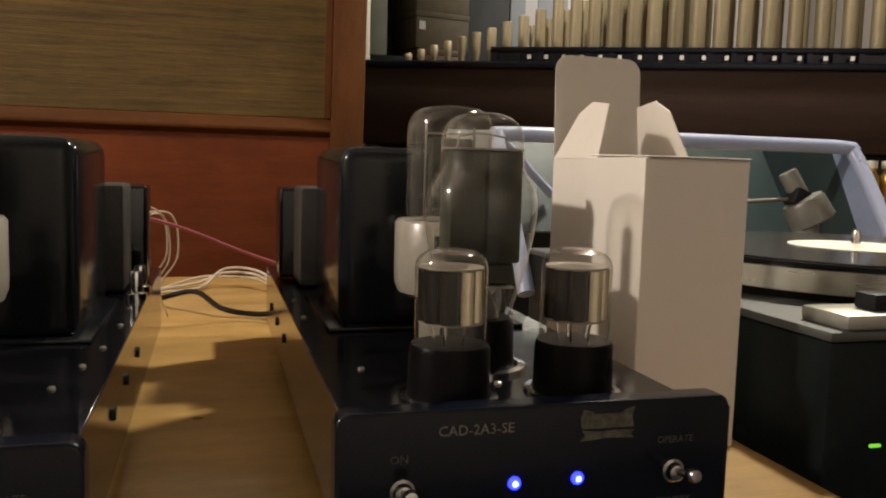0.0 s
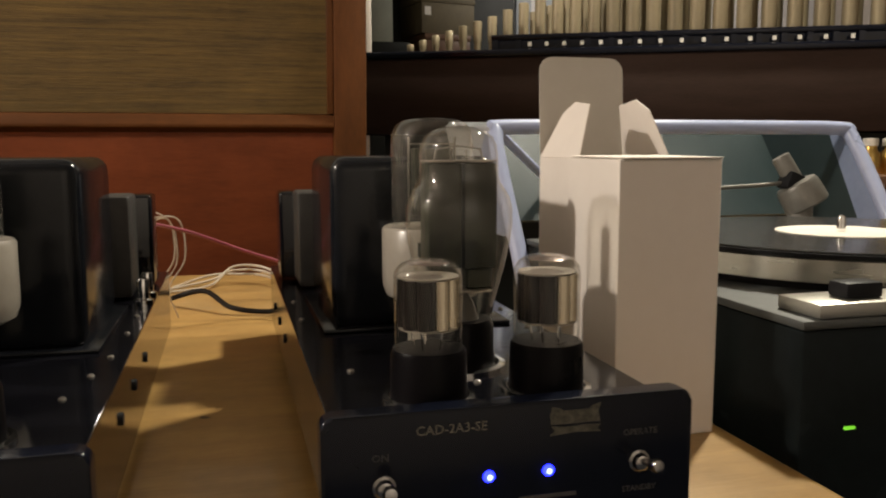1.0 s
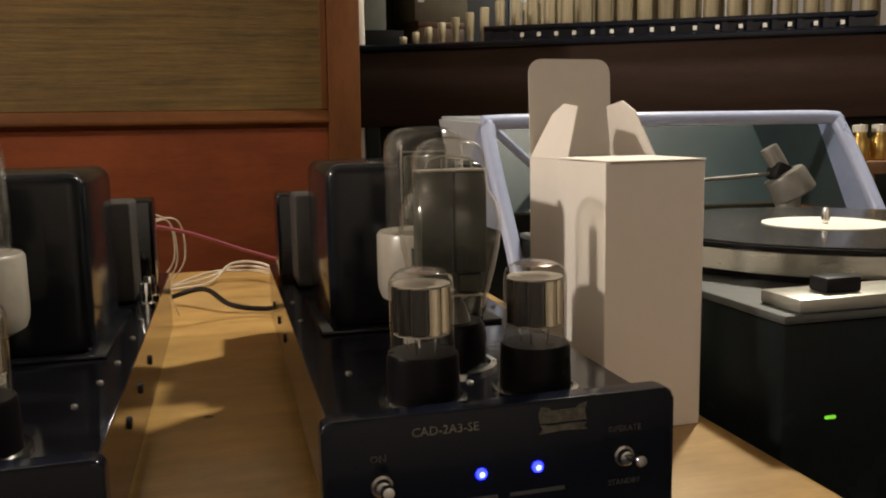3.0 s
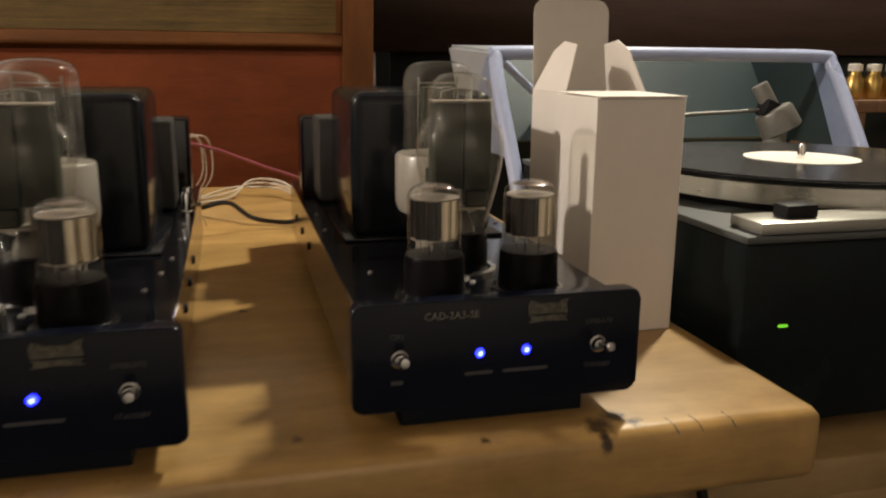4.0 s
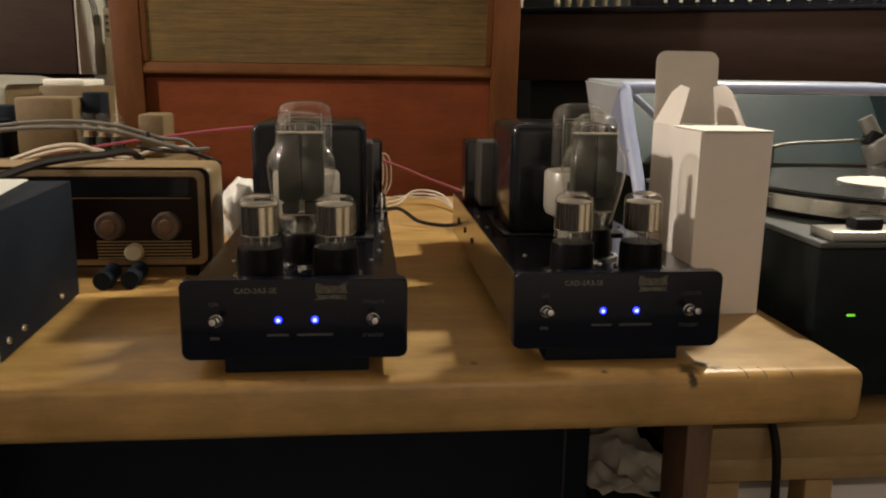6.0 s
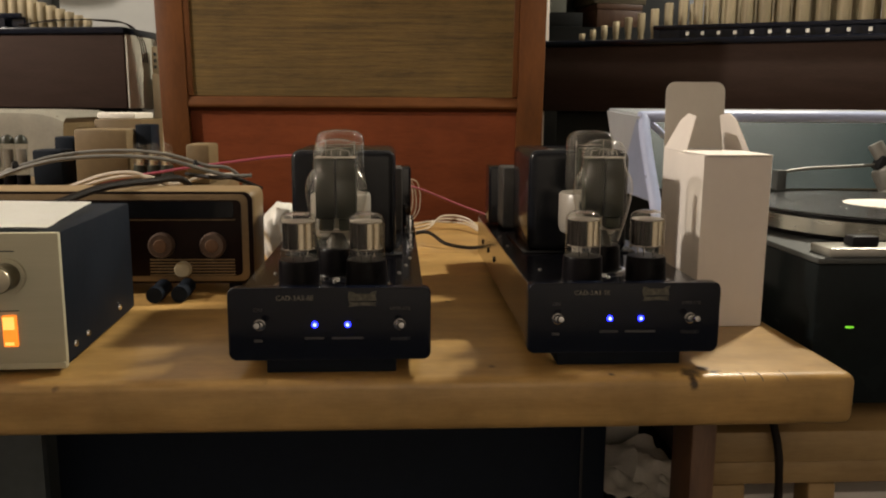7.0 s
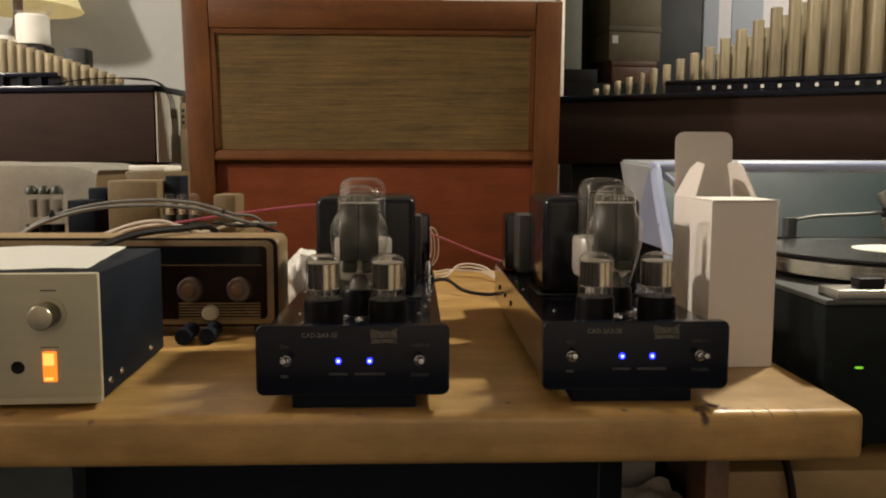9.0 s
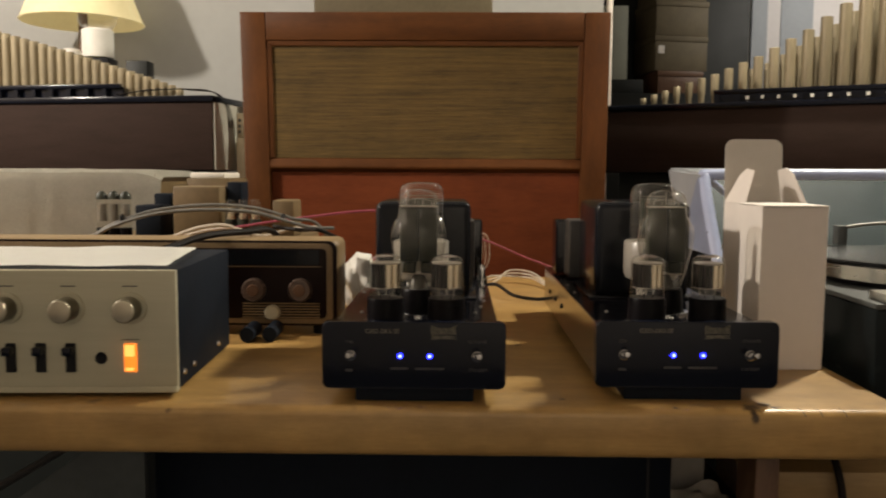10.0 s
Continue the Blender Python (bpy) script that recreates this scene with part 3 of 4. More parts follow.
def amplifier(at, label):
    a = thing("valve_amplifier", at, label, "amplifier", GROUP_A)
    part("base", block(-0.0495, 0.0495, 0.010, 0.440, 0.0, 0.0135, 0.001), near_black, a)
    part("chassis", block(-0.0677, 0.0677, 0.0102, 0.455, 0.0136, 0.0612), black_satin, a)
    part("top_plate", block(-0.0704, 0.0704, 0.0102, 0.456, 0.0612, 0.0622, 0.0003, 1), black_top, a)
    for s in (-1, 1):
        part("side_panel", block(min(s * 0.0679, s * 0.0702), max(s * 0.0679, s * 0.0702), 0.0102, 0.455, 0.0137, 0.0610, 0.0004, 1), black_side, a, "mirror-polished dark side panel")
    for y in (0.27, 0.33, 0.39):
        part("screw", lathe([(0.0, 0.0), (0.0033, 0.0), (0.0030, 0.0014), (0.0, 0.0016)], 12, (-0.0702, y, 0.0375), pose(0, 0, 0, 0, -90, 0)), black_dull, a)
    for y in (0.117, 0.175, 0.235):
        part("screw", lathe([(0.0, 0.0), (0.0033, 0.0), (0.0030, 0.0014), (0.0, 0.0016)], 12, (0.0702, y, 0.0420), pose(0, 0, 0, 0, 90, 0)), black_dull, a)
    face = part("faceplate", plate(rounded(0.151, 0.0555, 0.0046), 0.010, pose(0, 0.010, 0.0408) @ FRONT, r=0.0016), black_satin, a, "thick black front plate with rounded corners")
    face.data.materials.append(edge_highlight)
    # Pale faces along the top bevel stand in for its bright reflected line.
    for f in face.data.polygons:
        f.material_index = 1 if f.normal.z > 0.30 and -0.92 < f.normal.y < -0.45 and abs(f.normal.x) < 0.05 else 0
    for x in (-0.0113, 0.0131):
        led = part("indicator_light", lathe([(0.0, -0.001), (0.0025, -0.001), (0.0024, 0.0005), (0.0020, 0.0011), (0.0, 0.0013)], 14, (x, 0, 0.0405), pose(0, 0, 0, 90, 0, 0)), blue_led, a, "glowing blue indicator light")
        part("light_core", lathe([(0.0, 0.0012), (0.0012, 0.0014), (0.0008, 0.0019), (0.0, 0.002)], 10, (x, 0, 0.0405), pose(0, 0, 0, 90, 0, 0)), blue_core, led)
    words("CAD-2A3-SE", 0.0052, (-0.0260, -0.0002, 0.0608), gold_print, face, "model_lettering")
    words("ON", 0.0042, (-0.0535, -0.0002, 0.0518), dim_print, face)
    words("OPERATE", 0.0036, (0.0525, -0.0002, 0.0526), dim_print, face)
    words("STANDBY", 0.0034, (0.0525, -0.0002, 0.0290), dim_print, face)
    bm = block(-0.0565, -0.0505, -0.0003, 0.0002, 0.0272, 0.0292)
    block(-0.0190, -0.0045, -0.0003, 0.0002, 0.0292, 0.0308, bm=bm)
    block(0.0010, 0.0250, -0.0003, 0.0002, 0.0292, 0.0308, bm=bm)
    part("fine_print", bm, dim_print, face, kind="stuff")
    m = pose(0.0245, 0.0001, 0.0596) @ FRONT
    bm = plate([(-0.0105, -0.0015), (-0.004, -0.0022), (0.004, -0.0018), (0.0105, -0.0022), (0.0092, -0.0036), (0.0108, -0.0052), (0.0, -0.0046), (-0.0110, -0.0055), (-0.0090, -0.0034)], 0.0004, m)
    part("emblem", bm, emblem_print, face, "pale gold ribbon-shaped emblem")
    crest = [(-0.0104, -0.0010), (0.0104, -0.0010), (0.0096, 0.0030), (0.0106, 0.0066), (0.0066, 0.0056), (0.0056, 0.0044), (-0.0052, 0.0044), (-0.0064, 0.0054), (-0.0100, 0.0062), (-0.0110, 0.0028)]
    part("emblem_crest", plate(crest, 0.0003, m), emblem_print, face, "worn pale gold crest")
    toggle(a, -0.0522, 0)
    toggle(a, 0.0522, 22)
    small_valve(a, -0.0262, 0.036)
    small_valve(a, 0.0262, 0.036)
    power_valve(a, 0.0, 0.083)
    rectifier_valve(a, 0.0, 0.135)
    tr = part("output_transformer", block(-0.0490, 0.0490, 0.172, 0.288, 0.0623, 0.1615, 0.0085, 4), black_gloss, a, "tall black enamelled transformer cover with rounded edges")
    part("mounting_flange", block(-0.0555, 0.0555, 0.166, 0.294, 0.0622, 0.0645, 0.001), black_gloss, tr)
    tr2 = part("mains_transformer", block(-0.0560, 0.0560, 0.318, 0.366, 0.0640, 0.1345, 0.003), lamination, a, "lower transformer with bare steel laminations")
    part("bell_cover", block(-0.0430, 0.0430, 0.298, 0.3178, 0.0650, 0.1240, 0.008, 3), black_gloss, tr2)
    part("bell_cover", block(-0.0665, 0.0665, 0.3662, 0.405, 0.0640, 0.1325, 0.003, 3), black_top, tr2)
    for x, y in ((0, 0.052), (0.043, 0.018), (-0.043, 0.018), (0.012, 0.022), (-0.012, 0.060), (0.052, 0.085), (0.058, 0.12), (0.062, 0.155), (-0.052, 0.085), (0.064, 0.21), (-0.064, 0.21), (0.064, 0.26), (-0.064, 0.27)):
        part("chassis_screw", lathe([(0.0, 0.0622), (0.0017, 0.0622), (0.0015, 0.0630), (0.0009, 0.0634), (0.0, 0.0635)], 12, (x, y, 0)), plate_steel, a)
    for y in (0.30, 0.33):
        j = part("terminal_post", lathe([(0.0, 0.0622), (0.0065, 0.0622), (0.0065, 0.066), (0.0042, 0.067), (0.0042, 0.078), (0.0034, 0.080), (0.0, 0.081)], 16, (0.0645, y, 0)), chrome, a)
    return a


amplifier((-0.0648, 0.300, 0.75), "black valve amplifier with lit blue lights beside the radio")
amplifier((0.1619, 0.312, 0.75), "black valve amplifier with lit blue lights beside white cartons")

# ---- cartons ----
carton_closed = thing("valve_carton", (0.2955, 0.4330, 0.75), "closed tall white card carton standing by an amplifier", "box", "white valve cartons", turn=2)
part("sleeve", block(-0.0325, 0.0325, 0.0, 0.064, 0, 0.1598, 0.0006, 1), card, carton_closed)
part("top_flap", block(-0.0318, 0.0322, 0.0002, 0.0635, 0.1600, 0.1608, 0.0003, 1, m=pose(0, 0, 0, 0.7, 0, 0)), card, carton_closed)
part("tuck_seam", block(-0.0300, 0.0300, -0.0004, 0.0003, 0.1585, 0.1592), card_in, carton_closed)

carton_open = thing("valve_carton", (0.3060, 0.508, 0.75), "tall white card carton with its top flaps standing open", "box", "white valve cartons", turn=2)
T, D = 0.0007, 0.064
for nm, x0, x1, y0, y1 in (("side_wall", -0.0325, -0.0325 + T, 0, D), ("side_wall", 0.0325 - T, 0.0325, 0, D), ("front_wall", -0.0318, 0.0318, 0, T), ("back_wall", -0.0318, 0.0318, D - T, D), ("carton_floor", -0.0318, 0.0318, T, D - T)):
    part(nm, block(x0, x1, y0, y1, 0, 0.1595 if nm != "carton_floor" else T), card if nm != "carton_floor" else card_in, carton_open)
arc = [(0.0325 - 0.010 * (1 - math.cos(radians(a))), 0.0600 + 0.010 * math.sin(radians(a))) for a in (0, 22, 45, 67, 90)]
tongue = [(-0.0325, 0), (0.0325, 0)] + arc + [(-x, y) for x, y in arc[::-1]]
part("tuck_flap", plate(tongue, T, pose(0, D, 0.1600, 87, 0, 0)), card_in, carton_open, "tall grey-white tongue with rounded corners")
dust = [(-0.031, 0), (0.031, 0), (0.014, 0.038), (-0.010, 0.041), (-0.023, 0.033)]
part("dust_flap", plate(dust, T, pose(-0.0322, 0.032, 0.1595, 90, 0, -90) @ pose(0, 0, 0, -24, 0, 0)), card, carton_open)
part("dust_flap", plate(dust, T, pose(0.0322, 0.032, 0.1595, 90, 0, 90) @ pose(0, 0, 0, -20, 0, 0)), card, carton_open)

# ---- turntable ----
tt = thing("turntable", label="black turntable with silver deck and a white-labelled record", category="turntable")
part("plinth", block(0.364, 0.862, 0.405, 0.840, 0.682, 0.8145, 0.003, 2), plinth_black, tt, "glossy black plinth")
for x in (0.41, 0.82):
    for y in (0.45, 0.79):
        part("foot", lathe([(0.022, 0.67), (0.024, 0.676), (0.020, 0.682)], 20, (x, y, 0)), black_dull, tt)
part("deck", block(0.362, 0.864, 0.403, 0.842, 0.8147, 0.8205, 0.002, 2), deck_metal, tt, "silver-grey metal deck")
C = (0.538, 0.584, 0)
part("sub_platter", lathe([(0.140, 0.8205), (0.140, 0.8262), (0.0, 0.8262)], 64, C), black_dull, tt)
part("platter", lathe([(0.150, 0.8264), (0.1535, 0.8275), (0.1535, 0.8425), (0.151, 0.8438), (0.0, 0.8438)], 96, C), platter_metal, tt, "polished cast metal platter")
part("mat", lathe([(0.1525, 0.844), (0.1530, 0.8465), (0.0, 0.8465)], 96, C), black_dull, tt)
part("spindle", lathe([(0.0036, 0.8500), (0.0036, 0.858), (0.0026, 0.861), (0.0, 0.862)], 16, C), chrome, tt)
sw = part("control_plate", block(0.373, 0.50, 0.404, 0.441, 0.8206, 0.8290, 0.0015, 2), silver, tt, "pale silver control plate")
part("speed_lever", block(0.398, 0.423, 0.413, 0.429, 0.8292, 0.8385, 0.0015, 2), black_dull, sw)
part("power_light", block(0.3935, 0.4015, 0.4035, 0.4070, 0.7550, 0.7570, 0.0008, 1), green_led, tt, "small glowing green light")
arm_base = part("arm_base", lathe([(0.024, 0.8205), (0.024, 0.828), (0.013, 0.832), (0.013, 0.872), (0.010, 0.876), (0.0, 0.877)], 24, (0.660, 0.79, 0)), arm_metal, tt)
AX = Vector((0.45, -0.22, -0.87)).to_track_quat("Z", "Y").to_matrix().to_4x4()
arm = part("tonearm", cord([(0.508, 0.80, 0.866), (0.55, 0.802, 0.872), (0.61, 0.80, 0.875), (0.652, 0.797, 0.8785)], 0.0023, 10, 6), arm_metal, tt, "slim silver tonearm raised over the record")
part("headshell", block(-0.004, 0.010, -0.008, 0.008, -0.024, 0.003, 0.0015, 2, m=pose(0.506, 0.80, 0.867)), deck_metal, arm)
part("arm_pillar", lathe([(0.009, -0.012), (0.010, -0.010), (0.010, 0.026), (0.008, 0.028), (0.0, 0.028)], 24, (0.647, 0.80, 0.896), AX), arm_metal, arm)
part("counterweight", lathe([(0.013, 0.020), (0.021, 0.022), (0.023, 0.026), (0.024, 0.048), (0.022, 0.050), (0.0, 0.050)], 40, (0.647, 0.80, 0.896), AX), arm_metal, arm, "heavy grey drum-shaped counterweight")
part("bearing_block", block(-0.010, 0.010, -0.010, 0.010, -0.010, 0.010, 0.003, 2, m=pose(0.651, 0.795, 0.879, 0, 20, 0)), black_dull, arm)
rec = thing("record", C, "black vinyl record with a plain white label", "record")
part("disc", lathe([(0.150, 0.8467), (0.1508, 0.8473), (0.150, 0.8480), (0.0525, 0.8480), (0.0, 0.8480)], 128), vinyl, rec)
part("paper_label", lathe([(0.0, 0.8481), (0.0500, 0.8481), (0.0500, 0.8486), (0.0, 0.8486)], 64), paper, rec, "plain white paper label")

LX0, LX1 = 0.35, 0.835
RB, RT, BT, BB = (0.845, 0.8210), (0.925, 0.940), (1.115, 0.948), (1.02, 0.8212)  # rim foot, rim top, back top, back foot in (y, z)
lid = thing("dust_cover", label="blue-tinted acrylic turntable cover standing open", category="cover")


def sheet(name, quad, thick, material, parent, label=""):
    """A flat four-cornered sheet of that thickness."""
    bm = bmesh.new()
    q = [Vector(p) for p in quad]
    nrm = (q[1] - q[0]).cross(q[2] - q[0]).normalized() * thick
    a, b = [bm.verts.new(p) for p in q], [bm.verts.new(p + nrm) for p in q]
    bm.faces.new(a[::-1])
    bm.faces.new(b)
    for i in range(4):
        j = (i + 1) % 4
        bm.faces.new((a[i], a[j], b[j], b[i]))
    return part(name, bm, material, parent, label)


panes = [sheet("side_wall", [(LX0, *RB), (LX0, *RT), (LX0, *BT), (LX0, *BB)], 0.004, lid_wall, lid, "milky blue side wall"),
         sheet("side_wall", [(LX1, *RB), (LX1, *RT), (LX1, RT[0] + 0.035, RT[1] - 0.002), (LX1, RB[0] + 0.050, RB[1])], 0.004, lid_lit, lid, "side wall strip with its blue light painted in"),
         sheet("side_wall", [(LX1, RB[0] + 0.050, RB[1]), (LX1, RT[0] + 0.035, RT[1] - 0.002), (LX1, *BT), (LX1, *BB)], 0.004, lid_shaded, lid, "side wall in the acrylic's shaded teal tone"),
         sheet("top_wall", [(LX0, *RT), (LX1, *RT), (LX1, *BT), (LX0, *BT)], 0.004, lid_wall, lid)]
for pane in panes:
    pane.visible_shadow = False
sheet("main_panel", [(LX0, *BB), (LX1, *BB), (LX1, *BT), (LX0, *BT)], 0.004, lid_shaded, lid, "acrylic panel with its shade painted as dark teal")
# Bright wedge of light on the side wall, built as a thin pale sheet.
sheet("lit_wedge", [(LX0 - 0.0046, RB[0], RB[1] + 0.001), (LX0 - 0.0046, RT[0], RT[1] - 0.004), (LX0 - 0.0046, RT[0] + 0.004, RT[1] - 0.004), (LX0 - 0.0046, BB[0] - 0.006, BB[1] + 0.001)], 0.0015, lid_lit, lid, "pale blue wedge of light painted on the side wall")
rim = cord([(LX0 + 0.002, RB[0] - 0.030, RB[1] - 0.045), (LX0 + 0.002, *RB), (LX0 + 0.001, RB[0] * 0.35 + RT[0] * 0.65, RB[1] * 0.35 + RT[1] * 0.65), (LX0 + 0.004, RT[0] - 0.004, RT[1] - 0.006), (LX0 + 0.012, RT[0], RT[1]), (0.5, RT[0], RT[1] + 0.001), (0.7, RT[0], RT[1] + 0.001),
            (LX1 - 0.014, *RT), (LX1 - 0.003, RT[0] - 0.005, RT[1] - 0.008), (LX1, RB[0] * 0.4 + RT[0] * 0.6, RB[1] * 0.4 + RT[1] * 0.6), (LX1, *RB)], 0.0088, 12, 8)
part("rim", rim, lid_glow, lid, "acrylic edge with its glow painted as pale blue")
part("stay", cord([(LX0 + 0.008, 0.928, 0.936), (0.40, 0.972, 0.912), (0.47, 1.04, 0.870)], 0.0055, 8, 5), lid_glow, lid, "pale blue diagonal stay")

# ---- preamplifier ----
pre = thing("preamplifier", (-0.2645, 0.313, 0.75), "champagne-faced preamplifier with a lit amber switch", "preamplifier", turn=2.5)
part("case", block(-0.452, -0.003, 0.006, 0.200, 0.004, 0.1075, 0.0015, 2), near_black, pre, "black metal case")
part("front_panel", block(-0.455, 0.0, 0.0, 0.0058, 0.0045, 0.1085, 0.0014, 2), cream_face, pre, "champagne metal front panel")
for x in (-0.43, -0.03):
    for y in (0.03, 0.17):
        part("foot", lathe([(0.008, 0.0), (0.009, 0.002), (0.009, 0.0039)], 14, (x, y, 0)), black_dull, pre)
part("lower_lip", block(-0.4549, -0.0001, -0.0012, 0.0, 0.0046, 0.0100, 0.0005, 1), cream_face, pre)
for i in range(8):
    k = part("knob", lathe([(0.0102, 0.0), (0.0098, 0.0175), (0.0090, 0.0182)], 28, (-0.0378 - 0.0512 * i, 0, 0.0765), pose(0, 0, 0, 90, 0, 0)), knob_side, pre, "turned knob with a dark ribbed side")
    part("knob_cap", lathe([(0.0092, 0.0182), (0.0089, 0.0192), (0.0080, 0.0197), (0.0, 0.0198)], 28, (-0.0378 - 0.0512 * i, 0, 0.0765), pose(0, 0, 0, 90, 0, 0)), knob_metal, k, "champagne knob cap")
    part("knob_skirt", lathe([(0.0136, 0.0), (0.0130, 0.0022), (0.0106, 0.0026)], 28, (-0.0378 - 0.0512 * i, 0, 0.0765), pose(0, 0, 0, 90, 0, 0)), cream_face, k)
    part("print_bar", block(-0.0378 - 0.0512 * i - 0.006, -0.0378 - 0.0512 * i + 0.006, -0.0003, 0.0002, 0.0945, 0.0955), dim_print, pre)
lens = part("amber_switch", block(-0.0440, -0.0333, -0.0022, 0.0002, 0.0225, 0.0468, 0.001, 2), amber, pre, "glowing amber power switch")
part("glow_core", block(-0.0430, -0.0350, -0.0026, -0.0023, 0.0360, 0.0455), amber_core, lens)
part("glow_core", block(-0.0425, -0.0360, -0.0026, -0.0023, 0.0240, 0.0262), amber_core, lens)
part("print_bar", block(-0.0460, -0.0315, -0.0003, 0.0002, 0.0495, 0.0502), dim_print, pre)
part("jack", lathe([(0.0, 0.0003), (0.0030, 0.0003), (0.0048, 0.0012), (0.0052, 0.0)], 20, (-0.0635, 0, 0.034), pose(0, 0, 0, 90, 0, 0)), black_dull, pre)
for i in range(7):
    s = part("lever_switch", block(-0.0930 - 0.0248 * i, -0.0840 - 0.0248 * i, -0.0012, 0.0002, 0.0220, 0.0470, 0.0008, 1), black_dull, pre)
    part("lever", block(-0.0925 - 0.0248 * i, -0.0845 - 0.0248 * i, -0.0105, -0.0010, 0.0375, 0.0450, 0.0015, 2, m=pose(0, 0, 0, 0, 0, 0)), black_satin, s)
for y in (0.03, 0.06, 0.15):
    part("side_screw", lathe([(0.0, 0.0), (0.003, 0.0), (0.0026, 0.0014), (0.0, 0.0016)], 10, (-0.003, y, 0.0155), pose(0, 0, 0, 0, 90, 0)), chrome, pre)
# folded towel on its lid
bm = bmesh.new()
nx, ny = 70, 24
grid = []
for j in range(ny + 1):
    row = []
    for i in range(nx + 1):
        x = -0.72 + 0.446 * i / nx - 0.028 * (j / ny) * (i / nx) + 0.0004 * math.sin(j * 0.9)
        y = 0.318 + 0.172 * j / ny + (0.0035 * math.sin(i * 1.25) if j == ny else 0) + 0.0437 * (x + 0.2645)
        z = 0.8600 + 0.0012 * noise.noise((x * 22, y * 22, 0)) + (0.0012 if 0 < j < ny and 0 < i < nx else 0)
        row.append(bm.verts.new((x, y, z + 0.0016)))
    grid.append(row)
for j in range(ny):
    for i in range(nx):
        bm.faces.new((grid[j][i], grid[j][i + 1], grid[j + 1][i + 1], grid[j + 1][i]))
bmesh.ops.solidify(bm, geom=bm.faces[:], thickness=0.0022)
tagged(part("cloth", bm, towel), "white terry cloth laid over the preamplifier", "cloth")

# ---- radio ----
radio = thing("table_radio", (-0.1685, 0.588, 0.75), "old table radio with tan case and dark brown face", "radio")
part("case", block(-0.455, 0.0, 0.0, 0.070, 0.010, 0.112, 0.009, 4), tan_case, radio, "rounded tan case")
part("case_band", plate(rounded(0.452, 0.100, 0.010), 0.0022, pose(-0.2275, 0.0018, 0.061) @ FRONT, r=0.0006), brown_face, radio)
part("front_frame", plate(rounded(0.442, 0.0945, 0.008), 0.0016, pose(-0.2275, 0.0, 0.061) @ FRONT, r=0.0005), tan_case, radio, "tan front frame")
part("face_plate", plate(rounded(0.428, 0.0825, 0.006), 0.0012, pose(-0.2275, -0.0016, 0.061) @ FRONT, r=0.0004), brown_face, radio, "dark brown face")
part("dial_window", plate(rounded(0.412, 0.017, 0.002), 0.0010, pose(-0.2275, -0.0028, 0.0920) @ FRONT), black_gloss, radio, "dark dial window")
part("pale_trim", block(-0.436, -0.020, -0.0040, -0.0028, 0.0806, 0.0814), kraft, radio)
for i in range(6):
    part("louvre", block(-0.112, -0.0215, -0.0042, -0.0028, 0.0205 + 0.0033 * i, 0.0219 + 0.0033 * i), tan_case, radio)
for x in (-0.0440, -0.0982, -0.158, -0.30):
    k = part("knob", lathe([(0.0138, 0.0), (0.0136, 0.006), (0.0120, 0.0085), (0.0, 0.0085)], 28, (x, -0.0028, 0.0538), pose(0, 0, 0, 90, 0, 0)), knob_clear, radio, "milky translucent knob")
    part("knob_cap", lathe([(0.0072, 0.0085), (0.0066, 0.0100), (0.0, 0.0104)], 24, (x, -0.0028, 0.0538), pose(0, 0, 0, 90, 0, 0)), leg_wood, k)
part("tuning_knob", lathe([(0.0088, 0.0), (0.0088, 0.006), (0.0075, 0.008), (0.0, 0.0082)], 24, (-0.0765, -0.0028, 0.0275), pose(0, 0, 0, 90, 0, 0)), cream, radio, "round cream knob")
for x in (-0.43, -0.025):
    for y in (0.015, 0.055):
        part("foot", lathe([(0.007, 0.0), (0.008, 0.010)], 12, (x, y, 0)), black_dull, radio)
# plugs lying before the radio
for i, (x, y) in enumerate(((-0.264, 0.549), (-0.240, 0.554))):
    tagged(part("black_plug", cord([(x, y + 0.026, 0.7605), (x, y + 0.01, 0.7592), (x, y - 0.012, 0.7592)], 0.0085, 14, 4), near_black), "black plug lying on the table before the radio", "plug", "loose plugs")

# ---- chassis amplifier behind the radio ----
rear = thing("rear_amplifier", (-0.42, 0.80, 0.75), "old tan chassis amplifier with valves, behind the radio", "amplifier")
part("chassis", block(-0.16, 0.165, 0.0, 0.17, 0.0, 0.095, 0.003, 2), kraft, rear)
for x in (-0.134, -0.1165, -0.099):
    v = part("valve", lathe([(0.0085, 0.0952), (0.0088, 0.104), (0.0088, 0.108)], 20, (x, 0.04, 0)), bakelite, rear)
    part("glass_envelope", lathe([(0.0082, 0.108), (0.0084, 0.15), (0.0072, 0.157), (0.003, 0.161), (0, 0.1615)], 20, (x, 0.04, 0), close=False), glass, v)
    part("anode", lathe([(0.0062, 0.118), (0.0062, 0.143), (0.0, 0.143)], 14, (x, 0.04, 0)), plate_steel, v)
    part("cap", lathe([(0.0086, 0.150), (0.0080, 0.157), (0.003, 0.162), (0, 0.1622)], 20, (x, 0.04, 0)), plate_dark, v)
part("capacitor_can", block(-0.082, -0.043, 0.03, 0.075, 0.0952, 0.142, 0.003), near_black, rear)
part("capacitor_can", block(-0.072, -0.045, 0.08, 0.11, 0.0952, 0.158, 0.003), near_black, rear)
part("transformer", block(-0.026, 0.044, 0.03, 0.10, 0.0952, 0.170, 0.004, 2), kraft, rear, "tan boxed transformer")
part("transformer", block(0.118, 0.150, 0.04, 0.10, 0.0952, 0.150, 0.004, 2), kraft, rear, "small tan boxed transformer")
part("coil_can", block(0.046, 0.068, 0.06, 0.10, 0.0952, 0.176, 0.002), near_black, rear)
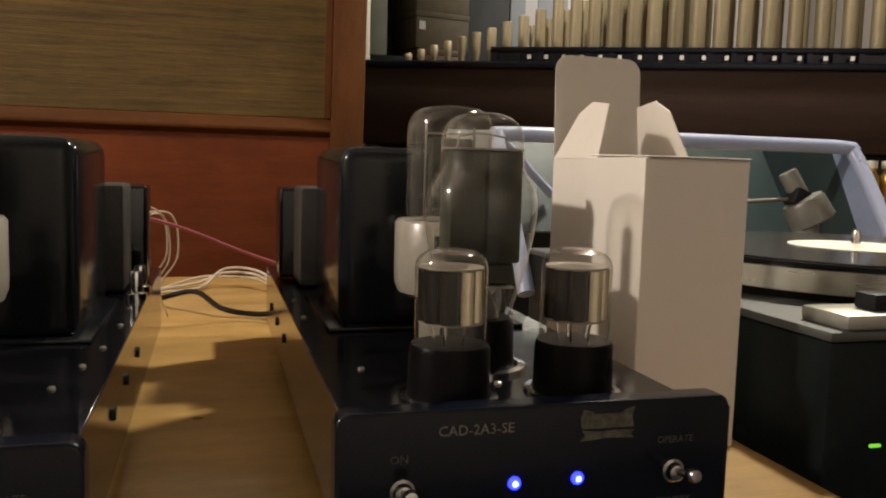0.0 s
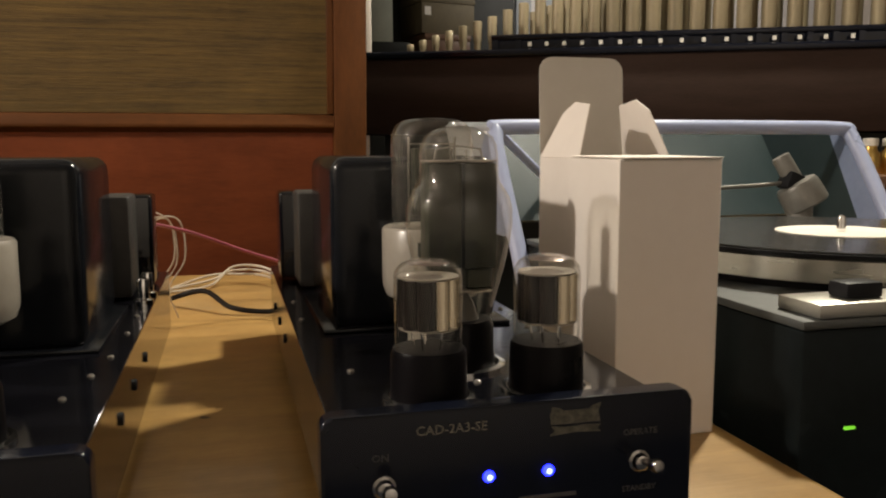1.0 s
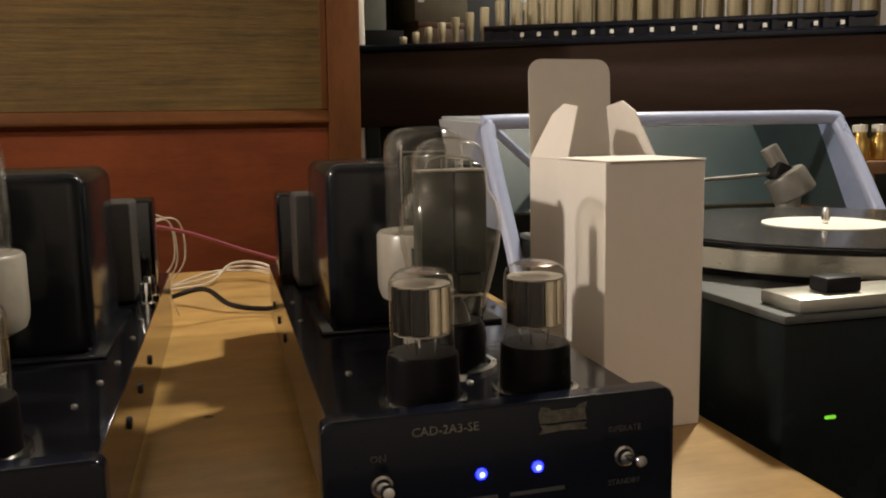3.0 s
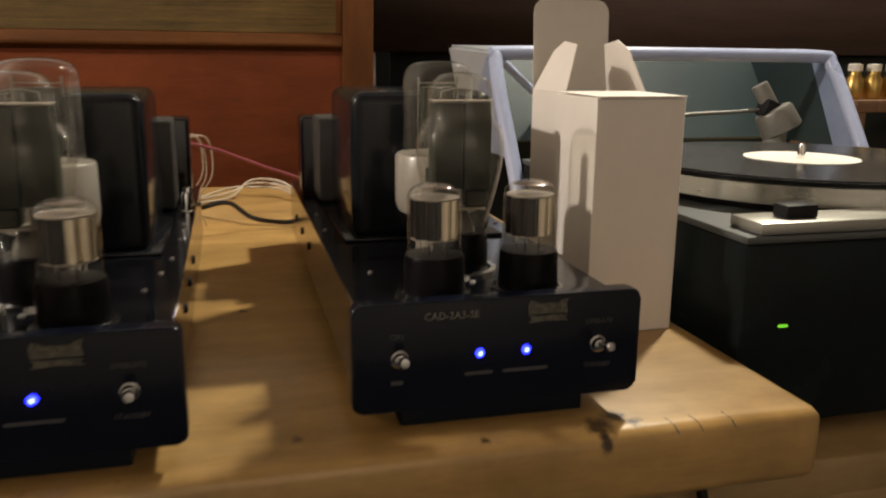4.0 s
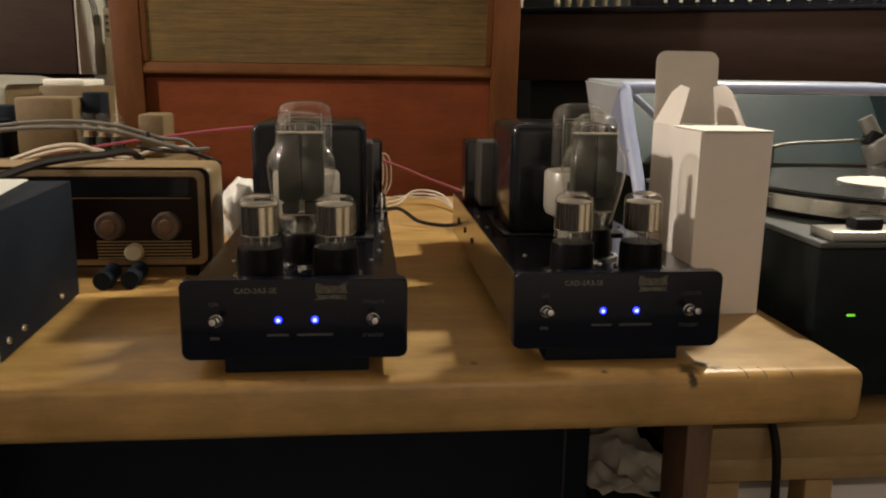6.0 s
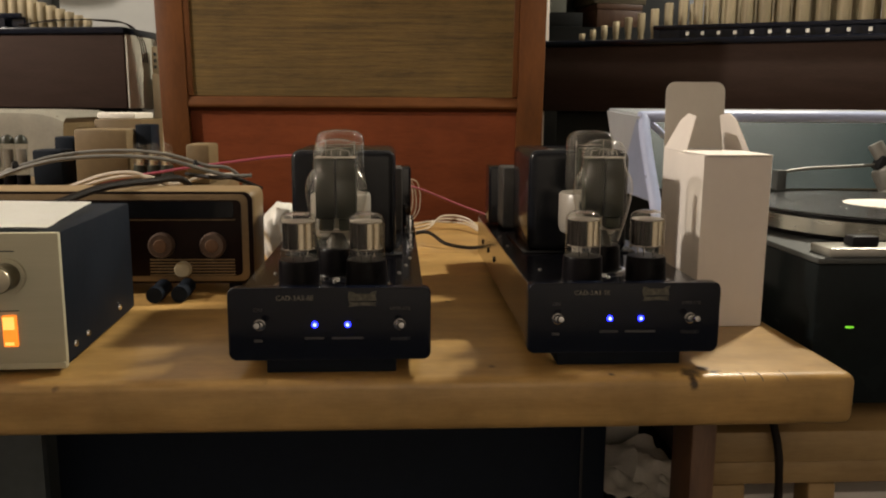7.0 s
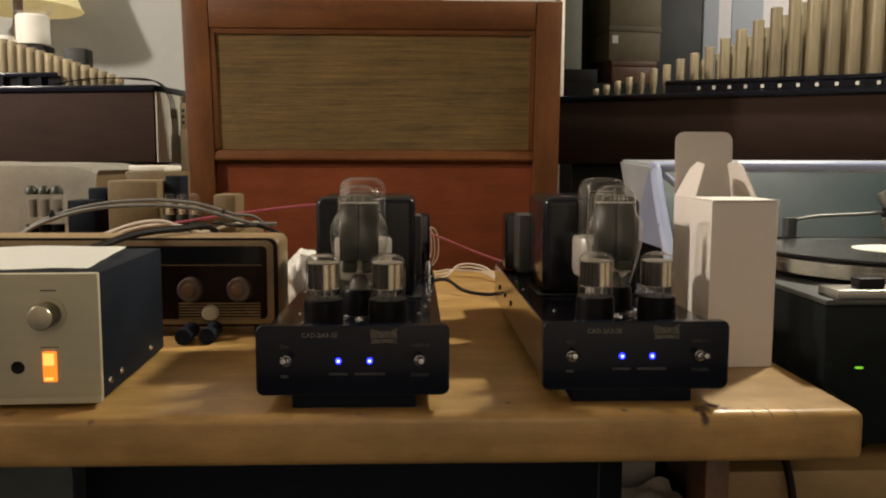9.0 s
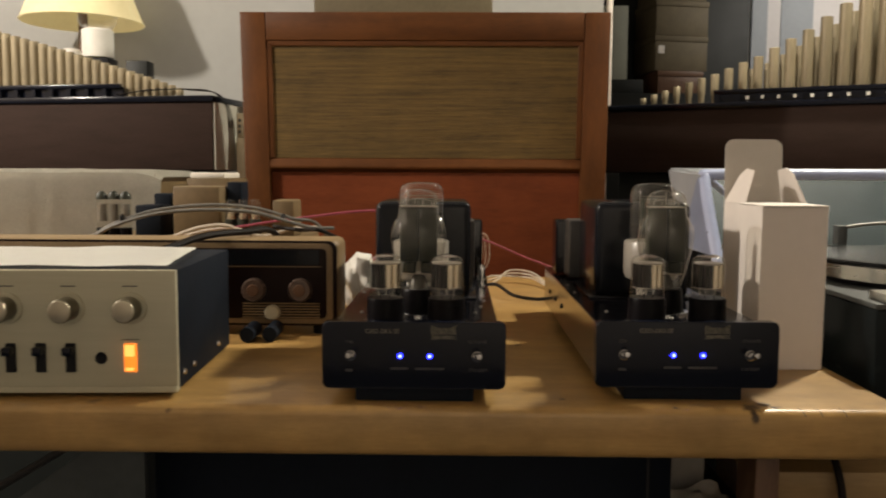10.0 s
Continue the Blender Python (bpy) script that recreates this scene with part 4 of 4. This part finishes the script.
for x in (0.058, 0.076, 0.094):
    v = part("valve", lathe([(0.0085, 0.0952), (0.0088, 0.115), (0.0080, 0.122)], 20, (x, 0.035, 0)), plate_dark, rear)
    part("glass_envelope", lathe([(0.0080, 0.122), (0.0082, 0.142), (0.0065, 0.150), (0, 0.1525)], 20, (x, 0.035, 0), close=False), glass, v)
    part("anode", lathe([(0.0058, 0.122), (0.0058, 0.140), (0.0, 0.1415)], 14, (x, 0.035, 0)), plate_metal, v)

# draped box at the left
drape = thing("draped_crate", (-0.84, 0.97, 0.75), "crate hidden under a white cloth cover", "crate")
part("crate", block(-0.315, 0.315, 0.012, 0.24, 0.0, 0.185), kraft, drape)
bm = bmesh.new()
rows = []
N = 90
prof = [(0.0, 0.0), (0.0, 0.06), (0.002, 0.12), (0.002, 0.175), (0.006, 0.189), (0.018, 0.1945), (0.12, 0.195), (0.246, 0.194), (0.252, 0.18), (0.254, 0.05)]
for i in range(N + 1):
    x = -0.325 + 0.65 * i / N
    fall = max(0.0, (i - N + 7) / 7)
    row = []
    for k, (y, z) in enumerate(prof):
        w = 0.004 * noise.noise((x * 11, k * 0.5, 3)) + 0.0012 * noise.noise((x * 45, k * 0.7, 9))
        row.append(bm.verts.new((x + 0.012 * (1 - z / 0.2) * fall, y + w * (1.4 if k < 4 else 0.3), max(0.001, z + w * 0.35 - 0.012 * fall * fall))))
    rows.append(row)
for a, b in zip(rows, rows[1:]):
    for k in range(len(prof) - 1):
        bm.faces.new((a[k], b[k], b[k + 1], a[k + 1]))
bmesh.ops.solidify(bm, geom=bm.faces[:], thickness=0.003)
part("cover_cloth", bm, white_cloth, drape, "white cloth hanging in soft folds")

# small pale boxes between crate and loudspeaker
for x, y, z, w, d, h, mm, lb in ((-0.50, 1.06, 0.75, 0.075, 0.12, 0.180, kraft, "pale grey card box behind the amplifier"), (-0.495, 1.062, 0.930, 0.06, 0.10, 0.010, paper, "flat white packet on a card box"),
                                 (-0.531, 1.50, 0.0, 0.043, 0.07, 1.018, cream, "narrow cream upright box beside the loudspeaker")):
    tagged(part("pale_box", block(x, x + w, y, y + d, z, z + h, 0.002, 2), mm), lb, "box")
bm = bmesh.new()
bmesh.ops.create_icosphere(bm, subdivisions=4, radius=1)
for v in bm.verts:
    n = 1 + 0.25 * noise.noise(v.co * 1.7) + 0.07 * noise.noise(v.co * 5)
    v.co = Vector((-0.158 + v.co.x * 0.022 * n, 0.715 + v.co.y * 0.04 * n, max(0.7505, 0.795 + v.co.z * 0.040 * n)))
tagged(part("crumpled_bag", bm, white_plastic), "crumpled white plastic bag on the table", "bag")

outlet = thing("socket_box", (-0.531, 1.505, 1.0185), "small cream socket box on a narrow upright", "socket")
part("body", block(0.0, 0.021, 0.0, 0.03, 0.0, 0.056, 0.002, 2), cream, outlet)
for k in range(3):
    part("slot", block(0.004, 0.010, -0.0006, 0.0003, 0.010 + 0.013 * k, 0.017 + 0.013 * k), ink, outlet, "dark slot")

# ---- cables ----
def cable(points, r, material, label, cat="cable"):
    return tagged(part("cable", cord(points, r), material), label, cat)


cable([(-0.53, 0.735, 0.846), (-0.49, 0.725, 0.868), (-0.43, 0.72, 0.885), (-0.363, 0.72, 0.8905), (-0.30, 0.72, 0.8875), (-0.257, 0.72, 0.8765), (-0.222, 0.72, 0.8675), (-0.195, 0.73, 0.8665)], 0.0025, wire_grey, "thick grey signal cable arching over the radio")
cable([(-0.53, 0.742, 0.850), (-0.49, 0.735, 0.872), (-0.43, 0.735, 0.890), (-0.36, 0.735, 0.8965), (-0.30, 0.735, 0.8925), (-0.252, 0.735, 0.879), (-0.215, 0.74, 0.868), (-0.18, 0.75, 0.80)], 0.0022, wire_grey, "thick grey signal cable arching over the radio")
for x, z in ((-0.478, 0.8785), (-0.262, 0.8800)):
    tagged(part("cable_tie", lathe([(0.0055, -0.0015), (0.0062, 0.0), (0.0055, 0.0015)], 14, (x, 0.727, z), pose(0, 0, 0, 0, 90, 0)), black_dull), "black tie round grey cables", "cable tie")
cable([(-0.43, 0.77, 0.849), (-0.385, 0.765, 0.864), (-0.345, 0.76, 0.8665), (-0.315, 0.76, 0.850), (-0.30, 0.765, 0.8485)], 0.0028, wire_white, "white cable looping behind the radio")
cable([(-0.42, 0.78, 0.849), (-0.375, 0.775, 0.860), (-0.335, 0.77, 0.862), (-0.30, 0.77, 0.852), (-0.26, 0.77, 0.8625), (-0.22, 0.76, 0.866)], 0.0024, wire_white, "white cable looping behind the radio")
cable([(-0.40, 0.79, 0.853), (-0.33, 0.785, 0.865), (-0.26, 0.80, 0.875), (-0.146, 0.82, 0.886), (-0.10, 0.78, 0.868), (-0.09, 0.75, 0.84)], 0.0019, wire_pink, "thin pink speaker wire behind the amplifiers")
cable([(-0.02, 0.745, 0.858), (0.02, 0.80, 0.842), (0.07, 0.84, 0.818), (0.115, 0.85, 0.8005), (0.15, 0.80, 0.79)], 0.0016, wire_pink, "thin pink speaker wire behind the amplifiers")
cable([(-0.20, 0.82, 0.753), (-0.17, 0.80, 0.80), (-0.13, 0.78, 0.83), (-0.10, 0.77, 0.82)], 0.0017, wire_pink, "thin pink speaker wire behind the amplifiers")
cable([(-0.28, 0.75, 0.867), (-0.24, 0.73, 0.864), (-0.21, 0.70, 0.866), (-0.185, 0.74, 0.85)], 0.0026, wire_black, "black cable lying on the radio")
cable([(-0.34, 0.50, 0.8585), (-0.32, 0.57, 0.867), (-0.29, 0.63, 0.868), (-0.265, 0.69, 0.862), (-0.255, 0.72, 0.80)], 0.0042, wire_black, "thick black cable draped over the radio")
for i, (y0, dx) in enumerate(((0.77, 0.0), (0.79, 0.006), (0.80, -0.004))):
    cable([(-0.018 + dx, 0.765, 0.868 - 0.01 * i), (0.006 + dx, y0 + 0.02, 0.852), (0.010 + dx, y0 + 0.03, 0.815), (-0.006 + dx, y0 + 0.04, 0.785), (0.0 + dx, y0 + 0.06, 0.7535)], 0.0008, wire_white, "white wire hanging from the back of an amplifier")
cable([(-0.03, 0.90, 0.7535), (0.0, 0.93, 0.76), (0.03, 0.91, 0.768), (0.055, 0.87, 0.7575), (0.085, 0.855, 0.754), (0.105, 0.84, 0.758), (0.13, 0.79, 0.775)], 0.0027, wire_black, "black mains cable crossing the table")
for k in range(3):
    cable([(-0.03 + 0.01 * k, 1.0 + 0.02 * k, 0.7525), (0.03, 1.03 + 0.015 * k, 0.754 + 0.004 * k), (0.06, 1.06 + 0.01 * k, 0.772 - 0.006 * k), (0.10, 1.05, 0.770 - 0.005 * k), (0.125, 1.0 - 0.02 * k, 0.7525)], 0.0016, wire_white, "white wire coiled on the table behind the amplifiers")
cable([(0.313, 0.40, 0.7135), (0.318, 0.362, 0.66), (0.322, 0.358, 0.58), (0.333, 0.352, 0.46), (0.335, 0.35, 0.30), (0.33, 0.36, 0.0)], 0.0036, wire_black, "black cable hanging under the table")
for x in (0.01, 0.185):
    cable([(x, 0.62, 0.71), (x + 0.01, 0.60, 0.66), (x + 0.035, 0.61, 0.62), (x + 0.02, 0.62, 0.55), (x + 0.05, 0.62, 0.48)], 0.003, wire_black, "black cable hanging under the table")

# ---- under the table ----
cab = thing("black_cabinet", (0, 0, 0), "black cabinet standing under the table", "cabinet")
part("body", block(-0.36, 0.205, 0.516, 0.92, 0.0, 0.690, 0.004, 2), near_black, cab)
part("front_panel", block(-0.358, 0.203, 0.50, 0.5155, 0.02, 0.688, 0.003, 2), near_black, cab)
part("edge_strip", block(0.176, 0.1785, 0.4985, 0.4999, 0.02, 0.688), lamination, cab, "thin grey metal edge")
tagged(part("leaning_board", plate([(-0.60, 0.40), (-0.345, 0.40), (-0.345, 0.690), (-0.360, 0.690), (-0.60, 0.52)], 0.01, pose(0, 0.45, 0) @ FRONT), board_dark), "grey-green board leaning under the table", "board")
tagged(part("metal_strip", cord([(-0.62, 0.43, 0.545), (-0.47, 0.43, 0.635), (-0.362, 0.43, 0.6985), (-0.35, 0.43, 0.704)], 0.004, 8, 5), lamination), "grey metal strip under the table", "metal strip")
for i, (x, y, z, rz, w) in enumerate(((0.250, 0.545, 0.560, 12, 0.08), (0.225, 0.530, 0.556, 35, 0.06), (0.272, 0.520, 0.553, -18, 0.06))):
    bm = bmesh.new()
    bmesh.ops.create_grid(bm, x_segments=12, y_segments=12, size=w / 2)
    for v in bm.verts:
        v.co.z += 0.014 * noise.noise((v.co.x * 20 + i, v.co.y * 20, i)) + 0.010 * noise.noise((v.co.x * 60, v.co.y * 60, i * 3))
    bmesh.ops.solidify(bm, geom=bm.faces[:], thickness=0.0006)
    bm.transform(pose(x, y, z, 18, 6 * i, rz))
    tagged(part("paper_sheet", bm, paper), "crumpled white paper lying under the table", "paper", "papers under the table")
tagged(part("under_shelf", block(0.209, 0.32, 0.49, 0.80, 0.45, 0.542, 0.002), dark_stuff), "low dark box holding papers under the table", "box")
tagged(part("under_box", block(0.209, 0.32, 0.49, 0.80, 0.0, 0.4495, 0.002), dark_stuff), "dark box under the table", "box")
tagged(part("white_packet", block(0.224, 0.270, 0.605, 0.64, 0.5425, 0.690, 0.002), label_white), "pale packet standing under the table", "packet")
cable([(0.236, 0.595, 0.700), (0.243, 0.590, 0.660), (0.246, 0.588, 0.620), (0.258, 0.592, 0.645), (0.285, 0.60, 0.665)], 0.0024, wire_black, "black cable hanging under the table")

tagged(part("white_parcel", block(0.33, 0.80, 0.45, 0.75, 0.502, 0.572, 0.003), card), "flat white carton stored under the bench", "box")
tagged(part("storage_box", block(0.335, 0.80, 0.45, 0.75, 0.0, 0.5018, 0.003), dark_stuff), "dark storage box under the bench", "box")

# ---- loudspeaker ----
spk = thing("loudspeaker", (-0.0985, 1.36, 0.95), "large cherry-wood loudspeaker with woven grille cloth", "loudspeaker")
LEAN = pose(0, 0, 0, 4.2, 0, 0)
W, TOP, LOW, B = 0.3755, 0.316, -0.66, 0.052
part("cabinet", block(-W + 0.002, W - 0.002, 0.020, 0.085, LOW, TOP - 0.002, 0.003, m=LEAN), panel_red, spk)
for s in (-1, 1):
    part("stile", block(min(s * W, s * (W - B)), max(s * W, s * (W - B)), -0.009, 0.0196, LOW, TOP, 0.0025, 2, m=LEAN), cherry, spk, "upright cherry frame member")
part("top_rail", block(-W + B + 0.0004, W - B - 0.0004, -0.009, 0.0196, TOP - 0.056, TOP, 0.0025, 2, m=LEAN), cherry_h, spk, "cherry frame rail")
ACROSS = Matrix(((0, 0, 1, -W + B + 0.0004), (1, 0, 0, 0), (0, 1, 0, 0), (0, 0, 0, 1)))  # an outline in (y, z), swept along x
ledge = [(0.0196, 0.0216), (-0.0005, 0.0216), (-0.0030, 0.0204), (-0.0080, 0.0070), (-0.0086, 0.0040), (-0.0080, 0.0010), (0.0052, -0.0078), (0.0196, -0.0078)]
part("middle_rail", plate(ledge, 2 * (W - B) - 0.0008, LEAN @ ACROSS), cherry_h, spk, "sloping cherry ledge")
for s in (-1, 1):
    slope = [(s * (W - B) - s * 0.0006, 0.0222), (s * (W - B) - s * 0.0006, TOP - 0.0566), (s * (W - B - 0.011), TOP - 0.067), (s * (W - B - 0.011), 0.0222)]
    part("grille_bead", plate(slope[::s], 0.004, LEAN @ pose(0, -0.0022, 0) @ FRONT, r=0.0012), cherry, spk, "slim cherry bead beside the cloth")
part("grille_bead", plate([(-W + B + 0.0006, TOP - 0.0564), (-W + B + 0.0112, TOP - 0.0668), (W - B - 0.0112, TOP - 0.0668), (W - B - 0.0006, TOP - 0.0564)], 0.004, LEAN @ pose(0, -0.0022, 0) @ FRONT, r=0.0012), cherry_h, spk, "slim cherry bead above the cloth")
part("grille_cloth", block(-W + B + 0.0004, W - B - 0.0004, -0.002, 0.0196, 0.022, TOP - 0.056, m=LEAN), grille, spk, "olive-gold woven grille cloth")
part("lower_panel", block(-W + B + 0.0004, W - B - 0.0004, 0.006, 0.0196, LOW, -0.008, m=LEAN), panel_red, spk, "reddish mahogany lower panel")
part("cabinet_base", block(-W + 0.01, W - 0.01, 0.045, 0.13, -0.95, -0.645), leg_wood, spk)
tagged(part("back_cabinet", block(-0.29, 0.275, 1.50, 1.73, 0.0, 1.2712, 0.003), dark_stuff), "dark cabinet standing close behind the loudspeaker", "cabinet")
tagged(part("plate_on_speaker", lathe([(0.0, 1.272), (0.10, 1.272), (0.125, 1.279), (0.122, 1.281), (0.0, 1.276)], 48, (0.14, 1.59, -0.0005)), cream), "shallow cream dish lying behind the loudspeaker top", "dish")
tagged(part("dark_box_above", block(-0.352, 0.045, 1.50, 1.70, 1.2718, 1.47, 0.004), carton), "dark brown box above the loudspeaker", "box")

# ---- organ units with gold pipes ----
def organ(at, turn, length, deep, mirror, label):
    """A low wooden case with a rank of pipes, tallest away from the loudspeaker; mirror: its low end lies at +x."""
    o = thing("pipe_organ", at, label, "organ", "pair of small pipe organs", turn)
    x0, x1 = (-length, 0.0) if mirror else (0.0, length)
    part("case", block(x0, x1, 0.0, deep, 0.945, 1.094, 0.004, 2), organ_case, o, "dark wooden case")
    part("case_top", block(x0 - 0.004, x1 + 0.004, -0.006, deep + 0.005, 1.0942, 1.108, 0.003, 2), black_satin, o, "black top board")
    part("stand", block(x0 + 0.03, x1 - 0.03, 0.04, deep - 0.03, 0.0, 0.9448, 0.004), dark_stuff, o)
    ends = (0.0004, 0.004) if mirror else (-0.004, -0.0004)
    part("end_panel", block(*ends, 0.004, deep - 0.005, 0.946, 1.0935), white_cloth if mirror else organ_case, o, "pale grey-green end board" if mirror else "")
    s = -1 if mirror else 1
    x, gap, grow, w = (0.105, 0.0195, 1.012, 0.0094) if mirror else (0.084, 0.0262, 1.029, 0.0073)
    h, n, zb, y = 0.022 if mirror else 0.020, 0, 1.1082, 0.055
    while x < length - 0.02:
        px = s * x
        part("pipe", lathe([(w * 0.72, zb), (w * 0.80, zb + min(0.02, h * 0.3)), (w, zb + min(0.03, h * 0.4)), (w, zb + h - 0.001), (w * 0.9, zb + h), (w * 0.84, zb + h - 0.004), (0, zb + h - 0.005)], 18, (px, y, 0)), gold_pipe, o)
        if n >= (2 if mirror else 8):
            h2 = h - 0.010
            part("pipe", lathe([(w * 0.8, zb), (w * 0.8, zb + h2 - 0.001), (w * 0.7, zb + h2), (0, zb + h2 - 0.004)], 16, (px + s * gap * 0.5, y + 0.05, 0)), gold_pipe, o)
        x += gap
        gap, w = gap * grow, min(w * (1.02 if mirror else 1.045), 0.0108 if mirror else 0.0145)
        h += 0.0066 if mirror else 0.0085 if n < 6 else 0.012 if n < 9 else 0.018 if n < 12 else 0.026
        n += 1
    r0, r1 = (x0, -0.235) if mirror else (0.254, 0.985)
    part("pipe_rail", block(r0, r1, 0.026, 0.034, 1.129, 1.1395, 0.002), black_satin, o, "black pipe rail")
    part("rail_board", block(r0, r1, 0.037, 0.043, 1.1082, 1.133), black_satin, o)
    k = r0 + 0.005
    while k < r1 - 0.015:
        part("rail_post", block(k, k + 0.010, 0.024, 0.036, 1.108, 1.1288), black_satin, o)
        k += 0.045
    k, step = 0.331, 0.033
    while not mirror and k < 0.97:
        part("tag", block(k - 0.0036, k + 0.0036, 0.0222, 0.0232, 1.1155, 1.1235), label_white, o, "small white tag")
        k += step
        step *= 1.025
    return o


organ((0.330, 1.694, 0), -25, 1.12, 0.30, False, "dark wooden organ case with rising gold pipes and tags")
organ((-0.5665, 1.441, 0), -9.5, 1.05, 0.160, True, "dark wooden organ case with gold pipes, beside the loudspeaker")

# ---- things on and behind the organs ----
for z0, z1, x0, x1, skin, lb in ((1.401, 1.533, 0.02, 0.30, leg_wood, "brown cardboard box at the foot of a stack"), (1.5335, 1.729, 0.0, 0.325, carton, "dark kraft cardboard box in a stack"),
                                 (1.7295, 1.925, 0.0, 0.325, carton, "dark kraft cardboard box in a stack"), (1.9255, 2.12, 0.01, 0.31, carton, "dark kraft cardboard box on a stack")):
    bx = thing("cardboard_box", (1.085, 4.40, 0), lb, "box", "stack of cardboard boxes", turn=11)
    part("body", block(x0 + 0.004, x1 - 0.004, 0.004, 0.30, z0, z1 - 0.032, 0.003), skin, bx)
    part("lid", block(x0, x1, 0, 0.304, z1 - 0.0318, z1 - 0.0002, 0.004), skin, bx)
    if 1.5 < z0 < 1.6:
        part("shiny_label", block(x0 + 0.022, x0 + 0.058, 0.0028, 0.0038, z0 + 0.096, z0 + 0.140), label_white, bx, "small shiny white label")
tagged(part("low_cabinet", block(0.80, 1.60, 4.36, 4.76, 0.0, 1.400, 0.004), dark_stuff), "dark low cabinet carrying a stack of boxes", "cabinet")
tagged(part("dark_box", block(0.81, 1.03, 4.43, 4.73, 1.4005, 1.484, 0.003), dark_stuff), "flat dark box on a low cabinet", "box")
tagged(part("grey_box", block(0.79, 0.937, 4.44, 4.70, 1.4845, 1.90, 0.003), board_pale), "grey-green upright box beside the cardboard boxes", "box")
tagged(part("dark_cabinet", block(0.78, 1.745, 4.78, 4.965, 0.0, 2.45, 0.004), dark_stuff), "tall dark cabinet against the far wall", "cabinet")
tagged(part("white_board", block(0.3335, 0.345, 1.685, 1.712, 1.1085, 1.50, 0.001), card), "narrow white upright board beside the loudspeaker", "board")
tagged(part("white_post", block(0.322, 0.342, 1.705, 1.725, 0.0, 0.944, 0.001), card), "white upright post standing under the organ", "post")
lampthing = thing("floor_lamp", (-1.045, 1.885, 0.0), "floor lamp with a pale yellow shade behind an organ", "lamp")
part("shade", lathe([(0.158, 1.342), (0.156, 1.340), (0.105, 1.478), (0.103, 1.480), (0.102, 1.478), (0.154, 1.342)], 48, close=False), lampshade, lampthing, "pale yellow conical shade")
part("stem", lathe([(0.12, 0.0), (0.12, 0.012), (0.016, 0.03), (0.012, 1.38), (0.0, 1.385)], 24), leg_wood, lampthing)
cup = thing("white_canister", (-0.900, 1.640, 1.108), "white cylinder on a small black box", "canister")
part("black_foot", block(-0.036, 0.036, -0.03, 0.03, 0.0, 0.104, 0.003), black_dull, cup)
part("blue_badge", block(-0.012, 0.014, -0.0308, -0.0301, 0.084, 0.094), plaster_blue, cup)
part("cylinder", lathe([(0.033, 0.1045), (0.0365, 0.107), (0.0365, 0.170), (0.033, 0.174), (0.0, 0.174)], 36), white_plastic, cup)
part("glass_dish", lathe([(0.012, 0.1745), (0.038, 0.180), (0.044, 0.191), (0.045, 0.202), (0.043, 0.203)], 32, close=False), glass, cup, "clear glass dish on the cylinder")
tagged(part("dark_box", block(-0.822, -0.770, 1.610, 1.655, 1.1085, 1.205, 0.003), dark_stuff), "small dark box on the organ top", "box")
tagged(part("glass_ball", lathe([(0.0, 1.1085), (0.02, 1.112), (0.024, 1.13), (0.026, 1.22), (0.018, 1.235), (0.0, 1.237)], 24, (-0.965, 1.640, 0)), white_plastic), "small white ornament on the organ top", "ornament")
for i, dy in enumerate((0.0, 0.014, 0.03)):
    cable([(-0.80, 1.50 + dy, 1.115), (-0.72, 1.50 + dy, 1.124 + 0.004 * i), (-0.63, 1.49 + dy, 1.126), (-0.575, 1.48 + dy, 1.118), (-0.546, 1.475 + dy, 1.085), (-0.540, 1.475 + dy, 1.04)], 0.0012, wire_black, "black cable trailing over the organ edge")
# right-hand shelf of small jars
shelf = thing("side_shelf", (1.12, 1.10, 0), "narrow wooden shelf with small jars", "shelf")
part("board", block(-0.08, 0.30, 0.0, 0.16, 0.852, 0.872, 0.002), leg_wood, shelf)
part("upright", block(-0.08, -0.06, 0.0, 0.16, 0.0, 0.8518, 0.002), leg_wood, shelf)
part("upright", block(0.28, 0.30, 0.0, 0.16, 0.0, 0.8518, 0.002), leg_wood, shelf)
for x in (1.062, 1.10, 1.138, 1.18):
    j = tagged(part("jar", lathe([(0.013, 0.872), (0.015, 0.875), (0.015, 0.905), (0.010, 0.912), (0.010, 0.918), (0.0, 0.918)], 18, (x, 1.14, 0.0002)), brass), "small amber jar on the side shelf", "jar", "jars on the shelf")
    part("jar_lid", lathe([(0.0115, 0.9185), (0.0115, 0.930), (0.0, 0.931)], 18, (x, 1.14, 0)), white_plastic, j)
